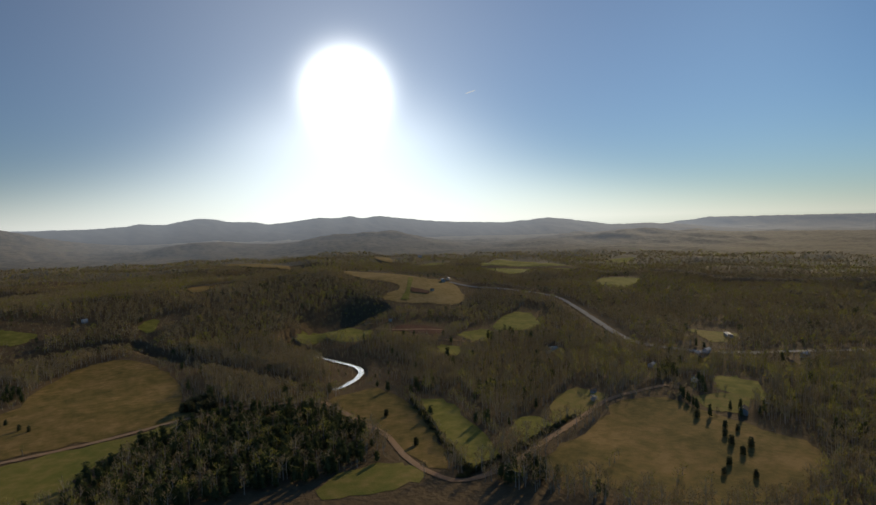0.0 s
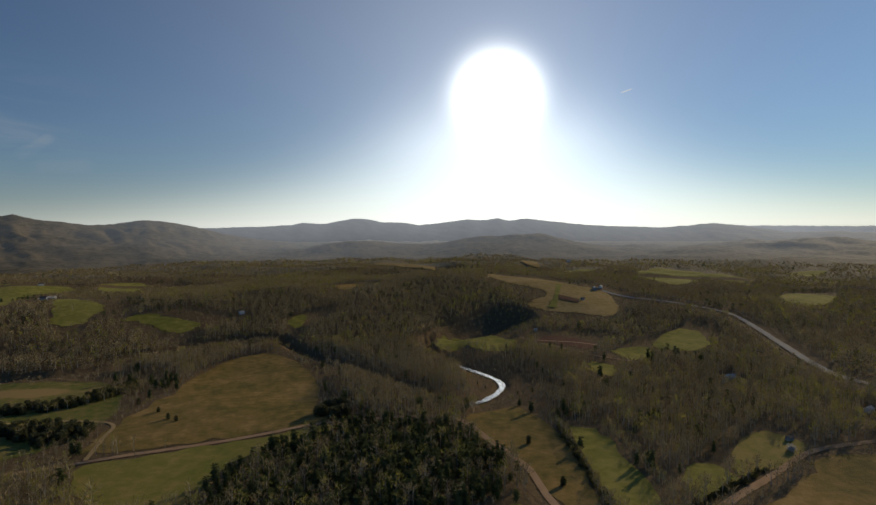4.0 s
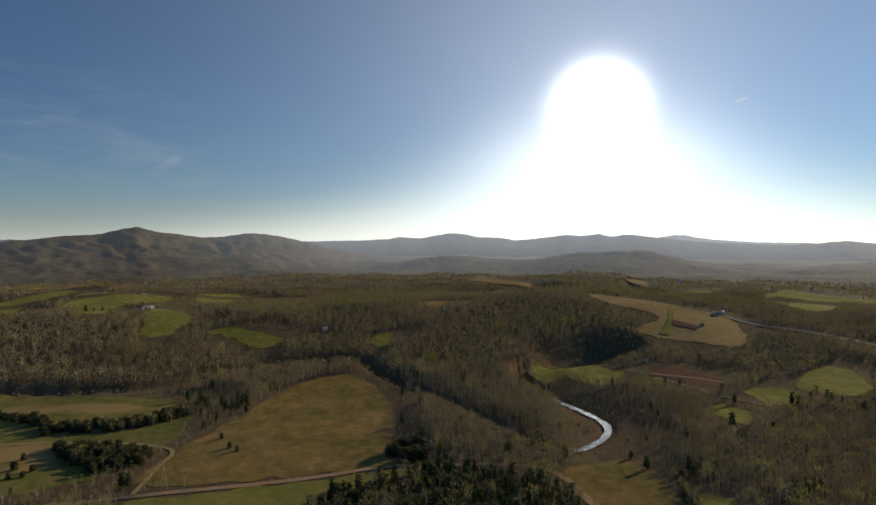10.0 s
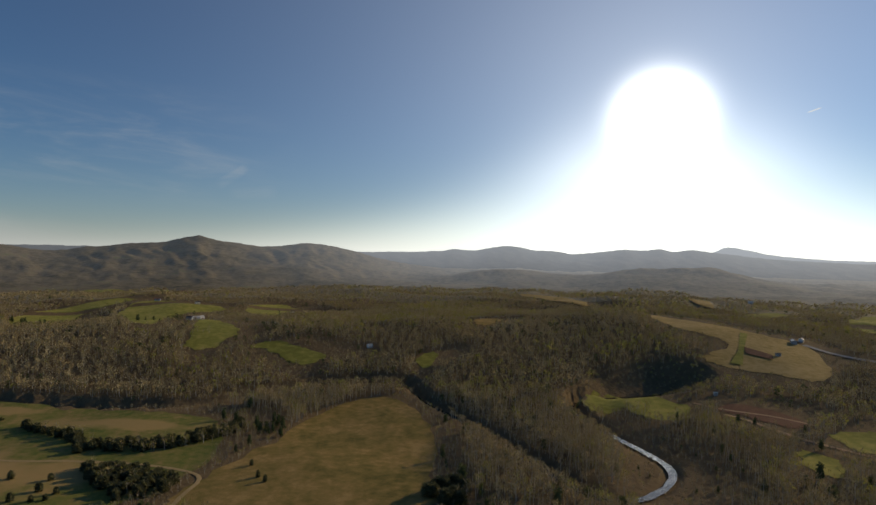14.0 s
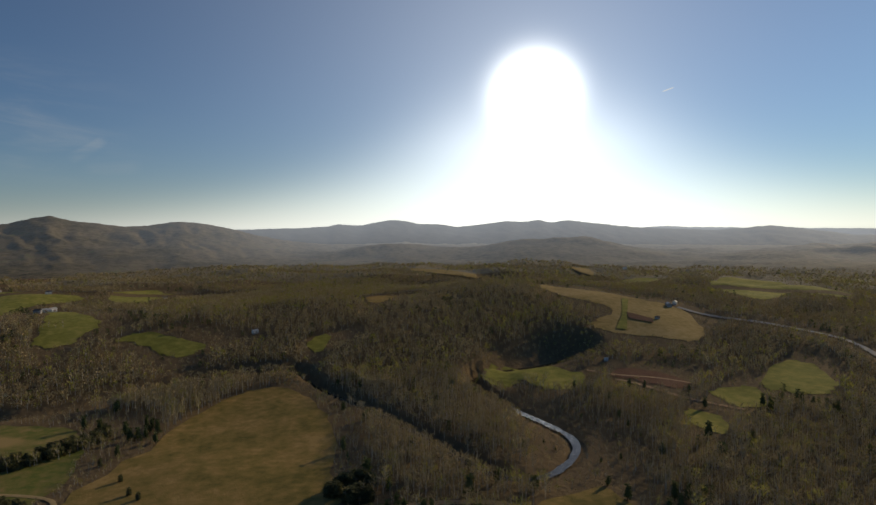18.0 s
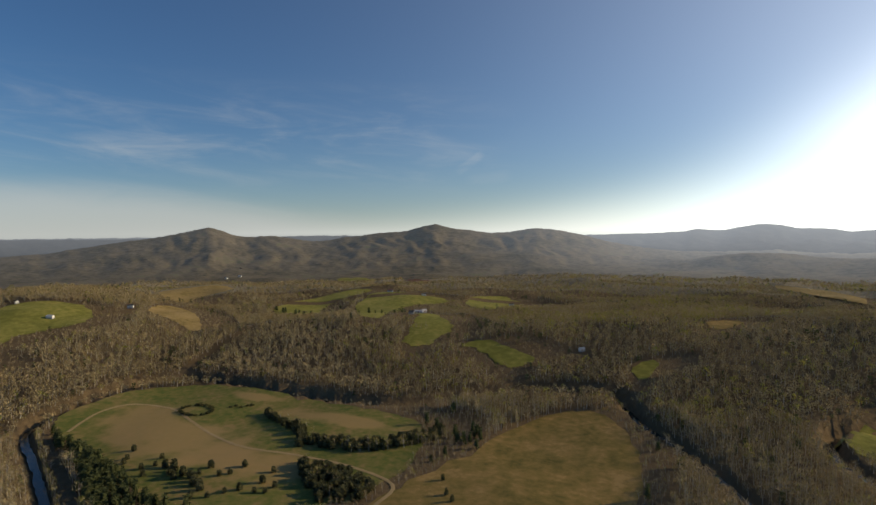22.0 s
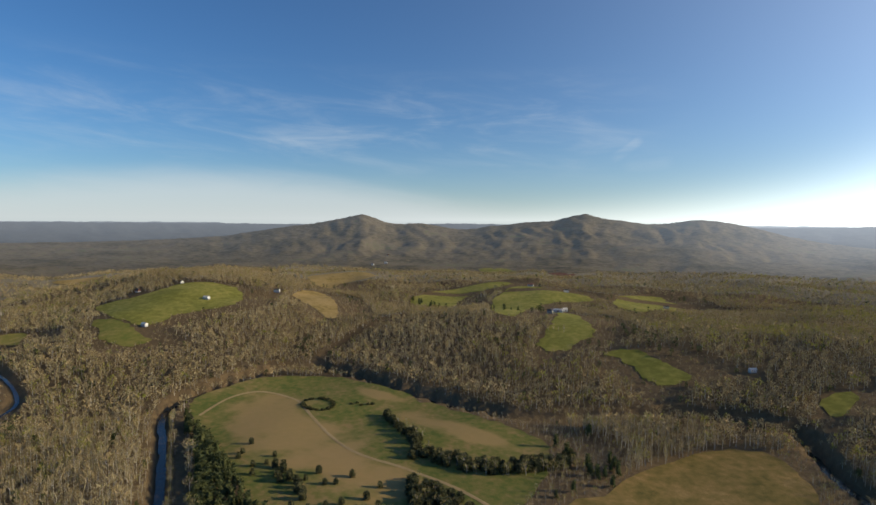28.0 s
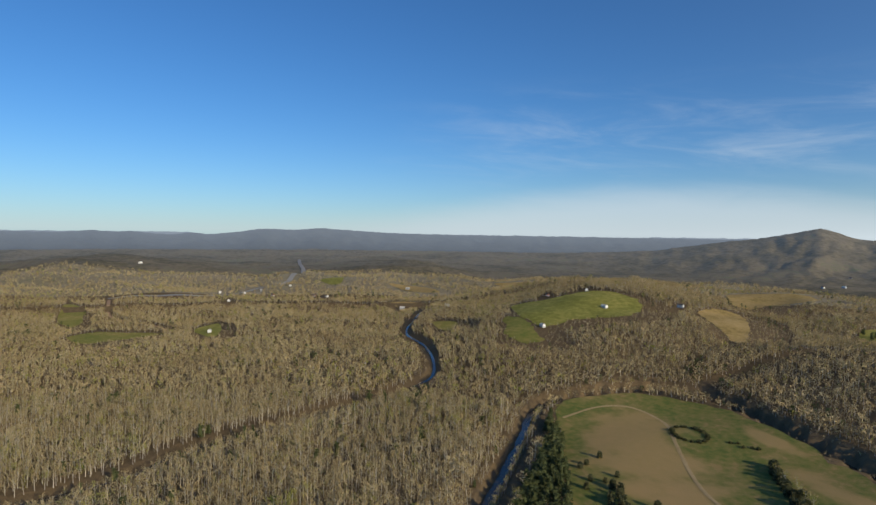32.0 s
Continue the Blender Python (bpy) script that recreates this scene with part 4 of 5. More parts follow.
def grow(name, lo, hi, gap, detail, seed, tall):
    x, y, rng = scatter(lo, hi, gap, seed)
    pine = np.zeros(len(x), bool)
    for poly in PINES:
        pine |= inside(x, y, poly)
    patch = wobble(x, y, 240, 21) + 0.6 * wobble(x, y, 90, 22)
    pine &= rng.rand(len(x)) < np.where(x > -200, 0.66, 0.95)
    pine |= (patch > 1.05) & (rng.rand(len(x)) < 0.4)
    pine |= rng.rand(len(x)) < 0.025
    thin = rng.rand(len(x)) < np.where(np.hypot(x - CENTRE[0], y - CENTRE[1]) > 1500, 0.6, 0.97)
    green = np.clip(0.19 + 0.30 * wobble(x, y, 520, 23) + 0.12 * wobble(x, y, 130, 24), 0.02, 0.75) * np.clip((x + 750) / 450, 0.35, 1) * np.where((x < -150) & (y > 480) & (y < 800), 0.5, 1)
    bud = ~pine & (rng.rand(len(x)) < green)
    h = tall * np.clip(rng.normal(1, 0.19, len(x)), 0.55, 1.5) * (1 + 0.12 * wobble(x, y, 160, 25))
    w = rng.uniform(0.72, 1.12, len(x))
    bank = off_line(x, y, WATERS[0][0])
    h = h * np.where(x > 62, np.clip(bank / 65, 0.26, 1), np.clip(bank / 20, 0.6, 1))
    # young growth along the edges of the clearings
    young = np.zeros(len(x), bool)
    r = np.hypot(x - CENTRE[0], y - CENTRE[1])
    for poly in OPENS:
        close = math.hypot(*poly.mean(0)) < 560 or (0 < poly.mean(0)[0] < 130 and poly.mean(0)[1] < 700)
        a, b = poly.min(0) - 60, poly.max(0) + 60
        near = np.flatnonzero((x > a[0]) & (x < b[0]) & (y > a[1]) & (y < b[1]))
        for back in (14.0, 28.0) if close else (14.0, 28.0, 42.0, 58.0):
            young[near] |= inside(x[near] - SUN_WAY.x * back, y[near] - SUN_WAY.y * back, poly)
            if not close and back < 50:
                young[near] |= inside(x[near] + (x[near] - CENTRE[0]) / r[near] * back, y[near] + (y[near] - CENTRE[1]) / r[near] * back, poly)
    ux, uy = (x - CENTRE[0]) / r, (y - CENTRE[1]) / r
    young |= (np.minimum(off_line(x + 12 * ux, y + 12 * uy, WATERS[1][0]), off_line(x + 24 * ux, y + 24 * uy, WATERS[1][0])) < 10)
    h = np.where(young & ~pine, h * np.where(r > 560, 0.38, 0.44), h)
    w = w / np.clip(bank / 45, 0.6, 1) ** 0.5
    bare = ~pine & ~bud
    kinds = 6
    for mask, maker, mats, word, label in (
        (bare, [bare_tree(k, detail, 0.03) for k in range(kinds)], [M_BARK, M_TWIG, M_BUD], "bare_woods", "leafless grey-brown broadleaf woods in early spring"),
        (bud, [bare_tree(k + 20, detail, 0.75) for k in range(kinds)], [M_BARK, M_TWIG, M_BUD], "budding_woods", "broadleaf trees in yellow-green bud among bare woods"),
        (pine, [pine_tree(k, detail) for k in range(kinds)], [M_DARKBARK, M_PINE], "pine_woods", "dark green pines standing close together")):
        m = mask & thin
        planted(word, maker, rng.randint(0, kinds, m.sum()), x[m], y[m], h[m] * (0.82 if word == "pine_woods" else 1.0), w[m] * (1.5 if word == "pine_woods" else 1.0), mats, label, "woods")


grow("near", 175, 590, 5.1, 2, 31, 11.8)
grow("middle", 590, 1250, 6.7, 1, 32, 9.0)
grow("far", 1250, 1760, 9.4, 0, 33, 7.4)

# ---- single trees and hedges ----
def part(name, me, parent, label=""):
    ob = new(name, me)
    ob.parent = parent
    return tagged(ob, label)


def tree_thing(name, arrays, mats, label, category="tree"):
    """One tree of its own, a metre high, with trunk and crown; kept off the land and copied."""
    v, f, s = arrays
    root = new(name)
    bark = s == 0
    for word, m, mat in (("trunk", bark, [mats[0]]), ("crown", ~bark, mats[1:])):
        used, back = np.unique(f[m], return_inverse=True)
        part(word, mesh_of(name + "_" + word, v[used], back.reshape(-1, 3), mat, np.maximum(s[m] - 1, 0), False), root)
    return tagged(root, label, category)


def shrub(seed):
    rng = np.random.RandomState(seed)
    c = Clump()
    for k in range(5):
        a = k * 1.26
        c.add(*stick((0, 0, -0.05), (0.2 * np.cos(a), 0.2 * np.sin(a), 0.5), 0.03, 0.012, 3), 0)
    kernel(c, 0.36, 0.03, 0.7, 1)
    for k in range(120):
        way = rng.normal(size=3)
        way[2] = abs(way[2]) * 0.9
        way /= np.linalg.norm(way)
        at = way * (0.48, 0.48, 0.72) * rng.uniform(0.55, 1.0) + (0, 0, 0.12)
        c.add(*sliver(rng, at, (way + rng.normal(0, 0.5, 3)) / 1.4, rng.uniform(0.12, 0.24), rng.uniform(0.10, 0.2)), 1)
    return c.arrays()


def cedar(seed):
    rng = np.random.RandomState(seed)
    c = Clump()
    c.add(*stick((0, 0, -0.05), (0, 0, 0.8), 0.03, 0.008, 5), 0)
    kernel(c, 0.19, 0.02, 0.92, 1)
    for k in range(230):
        h = rng.uniform(0.03, 1.0)
        r = 0.27 * np.sqrt(max(0.02, (1 - h) * (h + 0.25) * 1.7)) * rng.uniform(0.6, 1.08)
        a = rng.uniform(0, 2 * np.pi)
        way = np.array([np.cos(a), np.sin(a), rng.uniform(-0.1, 0.9)])
        c.add(*sliver(rng, np.array([np.cos(a) * r * 0.8, np.sin(a) * r * 0.8, h - 0.05]), way / np.linalg.norm(way), rng.uniform(0.09, 0.17), rng.uniform(0.07, 0.13)), 1)
    return c.arrays()


M_BLOSSOM = shades("white_blossom", [(0, (0.45, 0.44, 0.40)), (1, (0.72, 0.70, 0.66))], (0.2, 1.0), island=0.4, thin=0.3)
M_SCRUB = shades("olive_scrub", [(0, (0.055, 0.06, 0.025)), (0.5, (0.09, 0.09, 0.04)), (1, (0.15, 0.13, 0.06))], (0.05, 0.4), island=0.5, thin=0.3)
KINDS = {
    "cedar_tree": [tree_thing("cedar_tree", cedar(k + 70), [M_DARKBARK, M_CEDAR], "olive green red cedar standing in dry pasture") for k in range(3)],
    "pine_tree": [tree_thing("pine_tree", pine_tree(k + 80, 2, 0.24), [M_DARKBARK, M_PINE], "dark green pine in a field hedge") for k in range(3)],
    "shrub": [tree_thing("shrub", shrub(k + 90), [M_DARKBARK, M_SCRUB], "olive scrub bush on open ground", "bush") for k in range(3)],
    "hedge_tree": [tree_thing("hedge_tree", bare_tree(k + 40, 2, 0.35), [M_BARK, M_TWIG, M_BUD], "half-bare hedgerow tree in early bud") for k in range(3)],
    "flowering_tree": [tree_thing("flowering_tree", shrub(99), [M_DARKBARK, M_BLOSSOM], "white flowering tree in a farm yard")],
}
PLANTED = {}
plant_rng = np.random.RandomState(77)


def plant(kind, x, y, tall, group="", fat=1.0):
    """Puts one tree of a kind on the land."""
    sorts = KINDS[kind]
    k = PLANTED.get(kind, 0)
    PLANTED[kind] = k + 1
    m = pose(x, y, float(land(x, y)), 0, 0, plant_rng.uniform(0, 360)) @ Matrix.Diagonal((tall * fat, tall * fat, tall, 1))
    ob = sorts[k] if k < len(sorts) else copy_thing(sorts[k % len(sorts)], m)
    ob.matrix_basis = m
    return tagged(ob, group=group)


def plant_line(kind, points, gap, tall, group, spread=1.5, fat=1.0):
    line = curve_line(points, gap)
    for x, y in line:
        plant(kind, x + plant_rng.normal(0, spread), y + plant_rng.normal(0, spread), tall * plant_rng.uniform(0.7, 1.3), group, fat * plant_rng.uniform(0.85, 1.2))


def thicket(kind, points, count, tall, group, fat=1.0):
    """Trees scattered close over a plot."""
    p = np.array(points, float)
    lo, hi, got = p.min(0), p.max(0), 0
    while got < count:
        x, y = plant_rng.uniform(lo, hi)
        if bool(inside(np.array([x]), np.array([y]), p)[0]):
            plant(kind, x, y, tall * plant_rng.uniform(0.7, 1.25), group, fat * plant_rng.uniform(0.8, 1.2))
            got += 1


CEDARS = [(-343, 376), (-323, 390), (-340, 364), (-326, 370), (-322, 376), (-299, 395), (-292, 379), (-280, 379), (-296, 363), (-301, 355), (-314, 339), (-305, 345), (-285, 366), (-279, 370),
          (-383, 347), (-371, 341), (-380, 356), (-389, 367), (-425, 366), (-410, 352), (-404, 346)]
for x, y in CEDARS:
    plant("cedar_tree", x, y, plant_rng.uniform(4, 6.3), "cedars scattered over the meadow", 1.55)
for x, y in [(-371, 358), (-365, 361), (-359, 358), (-352, 359), (-347, 356), (-340, 357), (-333, 355), (-328, 351), (-324, 353), (-349, 350), (-357, 352), (-318, 349)]:
    plant("cedar_tree", x, y, plant_rng.uniform(5.5, 7.5), "close clump of cedars in the meadow", 1.45)
for x, y in [(-214, 470), (-190, 448), (-176, 430), (-168, 424)]:
    plant("cedar_tree", x, y, plant_rng.uniform(4.2, 5.6), "lone cedars in the hayfield", 1.15)
KINDS["hedge_pine"] = [tree_thing("hedge_pine", cedar(k + 170), [M_DARKBARK, M_CEDAR], "olive bushy evergreen in a thick hedge") for k in range(3)]
plant_line("hedge_pine", [(-408, 484), (-370, 471), (-341, 462), (-326, 446), (-316, 440)], 3.2, 6.0, "tree line across the meadow", 2.2, 1.7)
plant_line("hedge_tree", [(-404, 488), (-366, 476), (-338, 467), (-318, 452)], 7, 7.5, "tree line across the meadow", 2.5, 1.2)
thicket("hedge_pine", [(-326, 444), (-300, 446), (-272, 454), (-258, 468), (-244, 488), (-232, 512), (-240, 534), (-252, 508), (-264, 486), (-280, 470), (-316, 460)], 120, 6.0, "hedge belt beside the lane", 1.6)
thicket("hedge_tree", [(-318, 452), (-280, 462), (-262, 478), (-244, 504), (-232, 524), (-222, 506), (-246, 476), (-270, 452)], 30, 8.5, "hedge belt beside the lane", 1.2)
thicket("hedge_pine", [(-300, 424), (-276, 422), (-256, 422), (-236, 420), (-222, 412), (-222, 394), (-240, 380), (-262, 392), (-284, 404)], 110, 6.5, "thicket in the angle of two lanes", 1.6)
thicket("hedge_tree", [(-292, 420), (-250, 418), (-226, 410), (-236, 388), (-270, 398)], 18, 8, "thicket in the angle of two lanes", 1.3)
for k in range(18):
    a = k * 0.349 + plant_rng.uniform(-0.1, 0.1)
    plant("shrub", -473 + 17 * math.cos(a), 455 + 13 * math.sin(a), plant_rng.uniform(2.2, 4.2), "ring of scrub round a sinkhole", 1.5)
plant_line("hedge_tree", [(-517, 337), (-456, 316), (-393, 294), (-358, 281), (-318, 268)], 4.5, 8.0, "bare trees along the river bank", 0.9, 1.0)
thicket("hedge_pine", [(-66, 420), (-52, 412), (-38, 414), (-40, 436), (-52, 446), (-64, 438)], 22, 8.0, "broad evergreens at the hayfield's corner", 1.7)
plant_line("shrub", [(-452, 479), (-439, 493)], 4.5, 3.0, "short scrub row in the meadow", 1, 1.4)
plant_line("hedge_tree", [(116, 390), (112, 330), (106, 240)], 5.0, 6.5, "hedge beside the green strip field", 0.8, 1.3)
plant_line("shrub", [(116, 386), (112, 330), (106, 236)], 4.5, 3.6, "hedge beside the green strip field", 0.8, 1.4)
plant_line("hedge_tree", [(150, 380), (146, 320), (144, 256)], 5.0, 7.5, "second hedge beside the green strip field", 1.2, 1.3)
plant_line("shrub", [(100, 231), (145, 252), (184, 276), (216, 299)], 4.5, 3.4, "scrub hedge along the dirt road", 1.0, 1.4)
plant_line("hedge_tree", [(120, 244), (170, 270), (200, 288)], 9, 5.0, "scrub hedge along the dirt road", 1.0, 1.2)
for x, y in [(278, 210), (286, 202), (272, 195), (253, 187), (253, 168), (240, 178), (296, 259), (301, 227), (298, 235), (86, 353), (90, 288), (285, 222)]:
    plant("cedar_tree", x, y, plant_rng.uniform(4.5, 7), "lone cedars over the wide pasture", 1.3)
for x, y in [(192, 214), (198, 187), (210, 180), (186, 210), (199, 219), (205, 176), (218, 186), (192, 182), (225, 172)]:
    plant("hedge_tree", x, y, plant_rng.uniform(6, 9), "thickets at the pasture's edge", 1.5)
plant_line("pine_tree", [(322, 306), (315, 290), (309, 272)], 4.5, 8, "planted pine row by the farmhouse", 0.4)
for x, y in [(305, 256), (356, 317), (362, 328), (358, 322), (352, 312), (330, 262), (342, 246), (326, 248), (340, 262), (350, 250)]:
    plant("pine_tree", x, y, plant_rng.uniform(8, 11), "dark pines round the farmhouse")
for x, y in [(367, 263), (251, 323), (305, 489), (300, 482)]:
    plant("flowering_tree", x, y, plant_rng.uniform(4.5, 6), "white blossoming yard trees", 1.1)
plant_line("pine_tree", [(-812, 848), (-760, 842), (-700, 838), (-670, 832)], 9, 9, "dark tree line below the farm fields", 4, 1.3)
plant_line("hedge_tree", [(-728, 945), (-745, 1000), (-760, 1060)], 10, 10, "wooded gully between green fields", 7, 1.3)
plant_line("pine_tree", [(-590, 822), (-560, 835), (-530, 870)], 10, 8, "trees beside the farm buildings", 4, 1.3)
plant_line("hedge_tree", [(-450, 760), (-430, 770), (-412, 760)], 12, 9, "trees across the sloping field", 3, 1.3)
for x, y in [(95, 640), (100, 634), (92, 630), (104, 640), (98, 624), (88, 636)]:
    plant("hedge_tree", x, y, plant_rng.uniform(8, 11), "bare trees in the riverside meadow", 1.4)


# ---- houses ----
def solid(name, verts, faces, mat, parent, label=""):
    me = bpy.data.meshes.new(name)
    me.from_pydata(verts, [], faces)
    bm = bmesh.new()
    bm.from_mesh(me)
    bmesh.ops.recalc_face_normals(bm, faces=bm.faces)
    bm.to_mesh(me)
    bm.free()
    me.materials.append(mat)
    return part(name, me, parent, label)


def block(name, x0, x1, y0, y1, z0, z1, mat, parent, label=""):
    v = [(x, y, z) for z in (z0, z1) for y in (y0, y1) for x in (x0, x1)]
    f = [(0, 2, 3, 1), (4, 5, 7, 6), (0, 1, 5, 4), (2, 6, 7, 3), (0, 4, 6, 2), (1, 3, 7, 5)]
    return solid(name, v, f, mat, parent, label)


def gabled(name, x, y, turn, long, deep, eaves, rise, wall, roof, label, category="house", group="", chimney=False, windows=3, shed=False, big_door=False):
    """A gabled building: walls, two roof slopes, windows, a door, perhaps a chimney or a lean-to."""
    root = new(name)
    a, b = long / 2, deep / 2
    block("foundation", -a - 0.08, a + 0.08, -b - 0.08, b + 0.08, -2.5, 0.35, M_CONCRETE, root)
    v = [(-a, -b, 0.35), (a, -b, 0.35), (a, b, 0.35), (-a, b, 0.35), (-a, -b, eaves), (a, -b, eaves), (a, b, eaves), (-a, b, eaves), (-a, 0, eaves + rise), (a, 0, eaves + rise)]
    solid("wall", v, [(0, 1, 5, 4), (2, 3, 7, 6), (1, 2, 6, 9, 5), (3, 0, 4, 8, 7), (0, 3, 2, 1), (4, 5, 9, 8), (6, 7, 8, 9)], wall, root)
    o, t = 0.5, 0.22
    drop = rise / b * o
    for s in (-1, 1):
        p = [(-a - o, s * (b + o), eaves - drop + 0.03), (a + o, s * (b + o), eaves - drop + 0.03), (a + o, 0, eaves + rise + 0.03), (-a - o, 0, eaves + rise + 0.03)]
        q = [(px, py, pz + t) for px, py, pz in p]
        solid("roof", p + q, [(0, 1, 2, 3), (7, 6, 5, 4), (0, 4, 5, 1), (1, 5, 6, 2), (2, 6, 7, 3), (3, 7, 4, 0)], roof, root)
    for s in (-1, 1):
        for k in range(windows):
            wx = -a + long * (k + 0.5) / windows + (0.6 if s < 0 and windows % 2 else 0)
            if s < 0 and big_door and k == windows // 2:
                continue
            frame_ob = block("window", wx - 0.62, wx + 0.62, s * b - 0.06, s * b + 0.06, 1.15, 2.55, M_WHITE, root)
            block("pane", wx - 0.5, wx + 0.5, s * b - 0.075, s * b + 0.075, 1.27, 2.43, M_GLASS, frame_ob)
    if big_door:
        block("barn_door", -1.9, 1.9, -b - 0.08, -b + 0.02, 0.3, min(eaves - 0.3, 3.4), M_REDROOF, root, "wide rust red sliding door")
    else:
        block("door", -0.5, 0.5, -b - 0.07, -b + 0.02, 0.35, 2.4, M_BRICK, root, "dark red front door")
        block("step", -0.9, 0.9, -b - 1.0, -b - 0.1, -0.6, 0.3, M_CONCRETE, root)
    if chimney:
        block("chimney", a * 0.55, a * 0.55 + 0.9, -0.45, 0.45, eaves + rise * 0.5, eaves + rise + 1.1, M_BRICK, root, "red brick chimney")
    if shed:
        block("lean_to", -a * 0.7, a * 0.7, b + 0.02, b + 3.2, -1.0, eaves * 0.7, wall, root)
        p = [(-a * 0.7 - 0.3, b + 3.6, eaves * 0.66), (a * 0.7 + 0.3, b + 3.6, eaves * 0.66), (a * 0.7 + 0.3, b - 0.1, eaves * 0.93), (-a * 0.7 - 0.3, b - 0.1, eaves * 0.93)]
        solid("lean_to_roof", p + [(px, py, pz + 0.18) for px, py, pz in p], [(0, 1, 2, 3), (7, 6, 5, 4), (0, 4, 5, 1), (1, 5, 6, 2), (2, 6, 7, 3), (3, 7, 4, 0)], roof, root)
    root.matrix_basis = pose(x, y, float(land(x, y)) + 0.4 + 0.001 * math.hypot(x, y), 0, 0, turn) @ Matrix.Diagonal((0.6, 0.6, 0.6, 1))
    return tagged(root, label, category, group)


gabled("barn", -515, 893, 25, 22, 10, 4.6, 2.6, M_WHITE, M_TIN, "long white barn with a galvanised roof", "barn", "farm buildings on the green rise", windows=5, shed=True, big_door=True)
gabled("barn", -528, 928, 70, 13, 9, 5.2, 3.2, M_WHITE, M_TIN, "tall white barn with a pale roof", "barn", "farm buildings on the green rise", windows=3, big_door=True)
gabled("house", -500, 852, 15, 13, 8, 4.4, 2.8, M_GREYWALL, M_ROOF, "grey farmhouse with dark shingled roof among trees", "house", "farm buildings on the green rise", chimney=True)
gabled("shed", -535, 905, 40, 8, 5, 2.8, 1.5, M_GREYWALL, M_TIN, "small grey shed by the barns", "shed", "farm buildings on the green rise", windows=2)
gabled("house", -632, 1082, 50, 14, 8, 4.6, 2.8, M_WHITE, M_ROOF, "white house with a dark roof beside a lane", chimney=True)
gabled("barn", -718, 1085, 20, 18, 9, 4.2, 2.4, M_GREYWALL, M_REDROOF, "grey shed with a rusty red roof", "barn", windows=3, big_door=True)
gabled("house", -885, 512, 30, 15, 9, 3.6, 3.2, M_WHITE, M_TIN, "white farm building on the hilltop pasture", chimney=False)
gabled("house", -998, 516, -10, 13, 8, 4.2, 2.6, M_WHITE, M_ROOF, "white house at the far edge of the pasture", chimney=True)
gabled("house", -894, 633, 45, 15, 9, 5.0, 3.2, M_WHITE, M_ROOF, "large white house with dark roof among trees", chimney=True, windows=4)
gabled("house", -809, 402, 20, 13, 8, 4.2, 2.6, M_WHITE, M_TIN, "white house at the wood's edge", chimney=True)
gabled("house", -207, 786, 55, 11, 7, 3.4, 2.4, M_WHITE, M_TIN, "pale house half hidden in bare woods", chimney=True)
gabled("house", -468, 1142, 35, 14, 9, 4.4, 2.8, M_WHITE, M_ROOF, "white house beside a green field", chimney=True)
gabled("house", 471, 1498, 0, 18, 10, 5.0, 3.0, M_WHITE, M_TIN, "white farmhouse in the far valley", chimney=True)
gabled("barn", 329, 903, 80, 20, 10, 4.4, 2.6, M_GREYWALL, M_TIN, "hangar shed beside the airstrip", "barn", "sheds beside the airstrip", windows=4, big_door=True)
gabled("barn", 344, 918, 60, 14, 9, 4.2, 2.4, M_WHITE, M_TIN, "white shed beside the airstrip", "barn", "sheds beside the airstrip", windows=3, big_door=True)
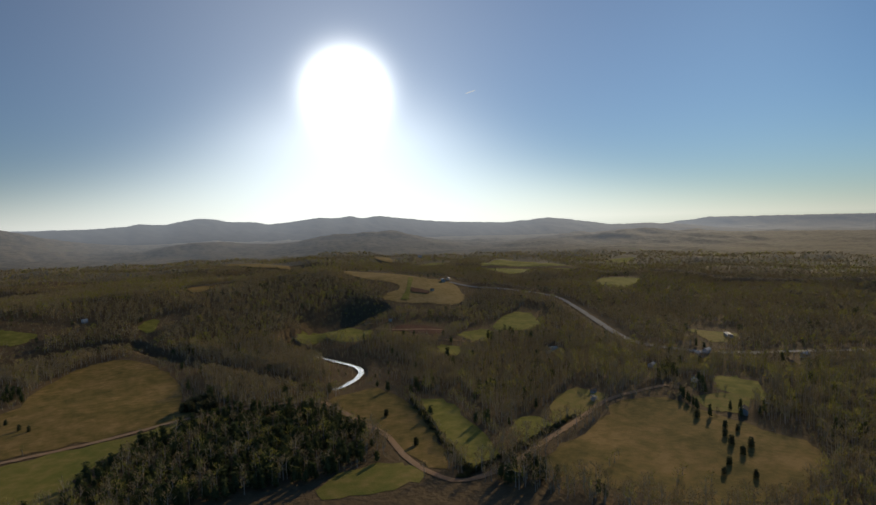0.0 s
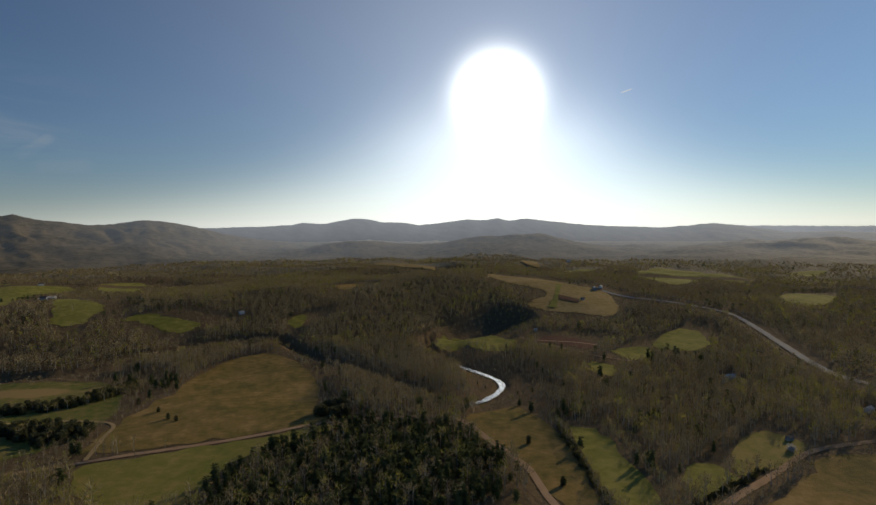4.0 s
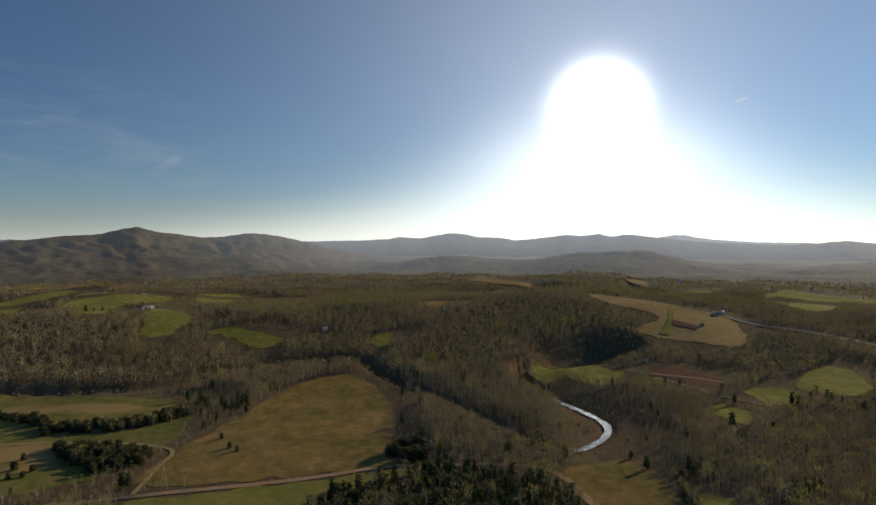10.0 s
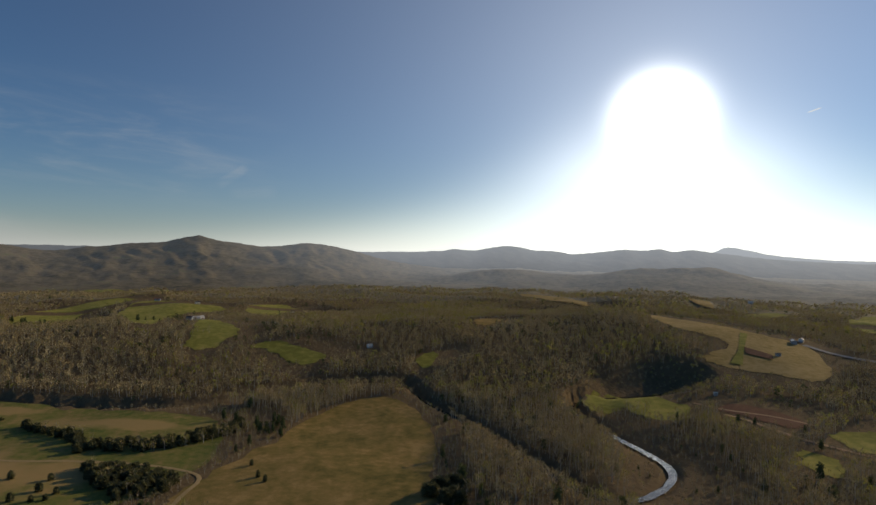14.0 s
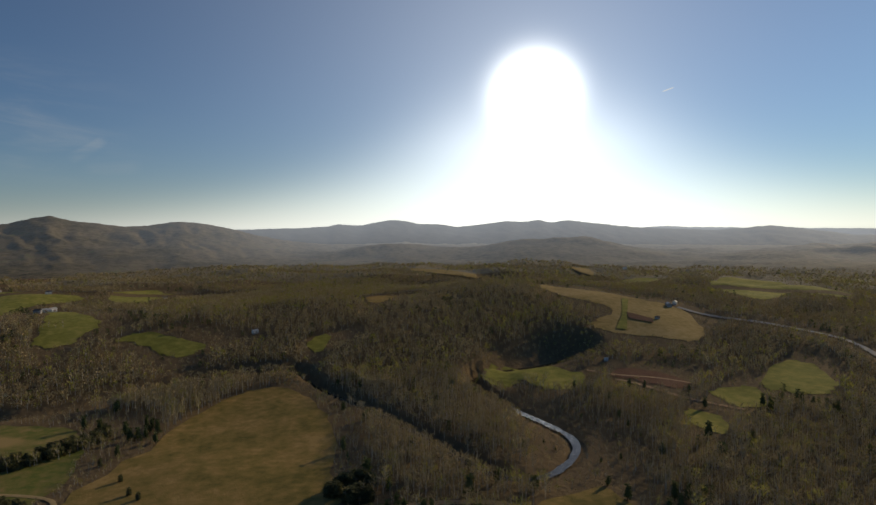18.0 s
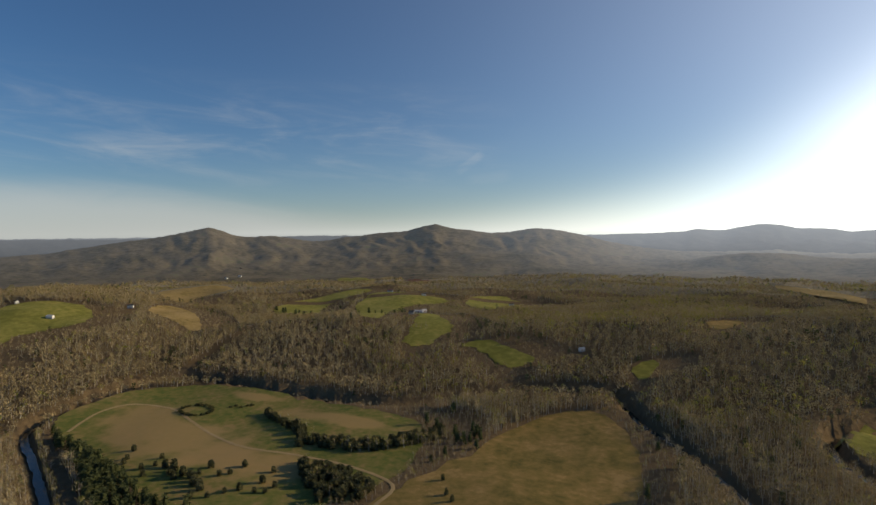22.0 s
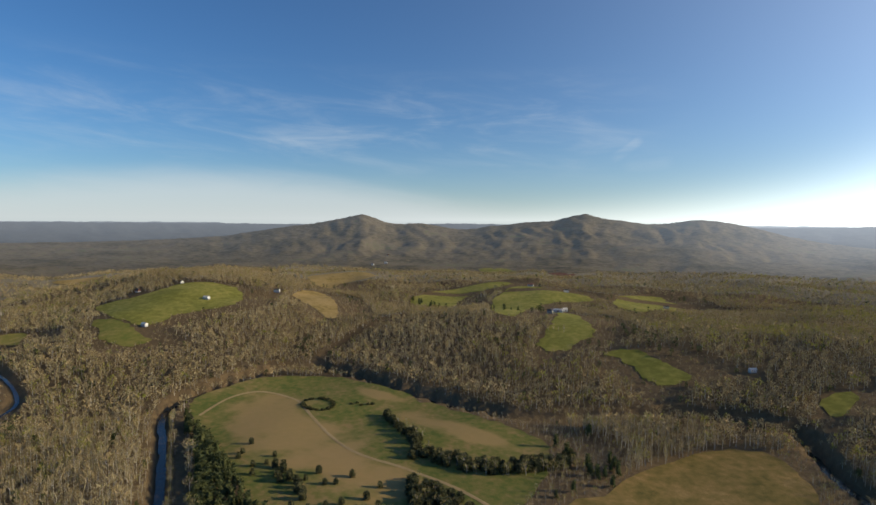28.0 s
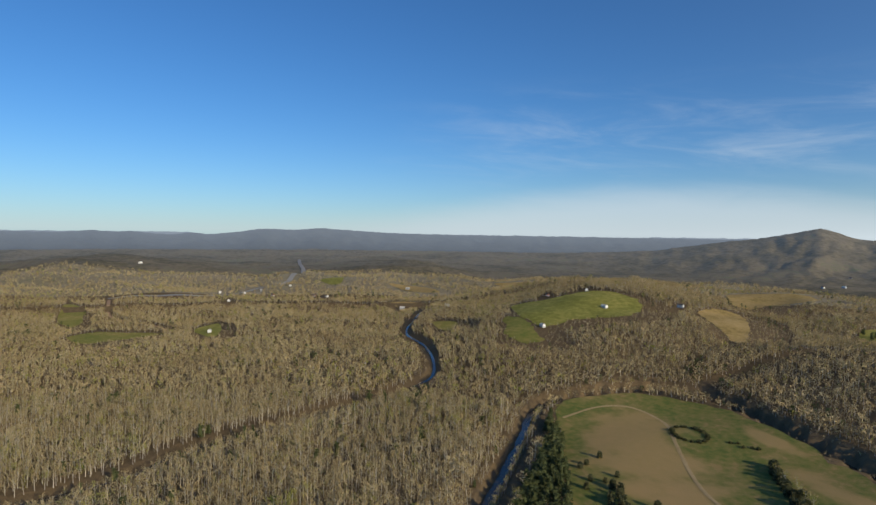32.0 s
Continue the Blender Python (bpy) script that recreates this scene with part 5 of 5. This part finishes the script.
gabled("shed", 284, 830, 30, 9, 6, 3.0, 1.6, M_GREYWALL, M_ROOF, "grey shed by the ploughed strip", "shed", windows=2)
gabled("shed", 177, 694, 0, 6, 4, 2.6, 1.3, M_WHITE, M_TIN, "small white shed below dark woods", "shed", windows=2)
gabled("house", 335, 254, 40, 15, 9, 4.6, 3.0, M_GREYWALL, M_ROOF, "grey farmhouse with dark roof ringed by pines", chimney=True, windows=4)
gabled("house", 312, 492, 10, 14, 8, 4.4, 2.6, M_WHITE, M_TIN, "white house among bare woods", chimney=True)
gabled("house", 360, 387, 30, 13, 8, 4.0, 2.4, M_WHITE, M_TIN, "low white house in the woods")
gabled("warehouse", 529, 460, 60, 30, 10, 3.6, 1.5, M_GREYWALL, M_TIN, "long low building beside the highway", "building", windows=7, big_door=True)
gabled("house", -923, -97, 15, 14, 9, 4.6, 2.8, M_WHITE, M_TIN, "white house in a green clearing", chimney=True)
gabled("house", -1802, -620, 0, 22, 12, 6, 3, M_WHITE, M_TIN, "distant white house on a wooded slope")
gabled("shed", 262, 340, 25, 9, 5, 2.8, 1.5, M_GREYWALL, M_ROOF, "grey shed in the farm yard", "shed", windows=2)

DISTANT = [(-1192, -155, 10), (-1329, -166, 40), (-1302, -4, 70), (-1369, -138, 20), (-1419, -82, 0), (-1115, 282, 30), (-1008, 451, 15), (-1437, 199, 60), (-1269, 29, 35), (-1545, 1368, 20), (-1780, 1560, 50), (-1172, 195, 80),
           (-1480, 1265, 5), (448, 409, 25), (482, 336, 60), (520, 354, 10), (359, 330, 45), (-1360, -230, 15), (-1300, -95, 55), (430, 400, 75)]
for k, (x, y, turn) in enumerate(DISTANT):
    style = k % 4
    gabled("house", x, y, turn, (14, 17, 12, 15)[style], 8.5, (4.2, 4.6, 3.8, 4.4)[style], 2.8, (M_WHITE, M_WHITE, M_BRICK, M_GREYWALL)[style], (M_ROOF, M_TIN, M_ROOF, M_TIN)[style],
           ("white house with dark roof among bare trees", "white farmhouse with pale metal roof", "brick house with dark roof in the woods", "grey house with pale metal roof")[style], "house", "scattered valley houses", chimney=style != 1)
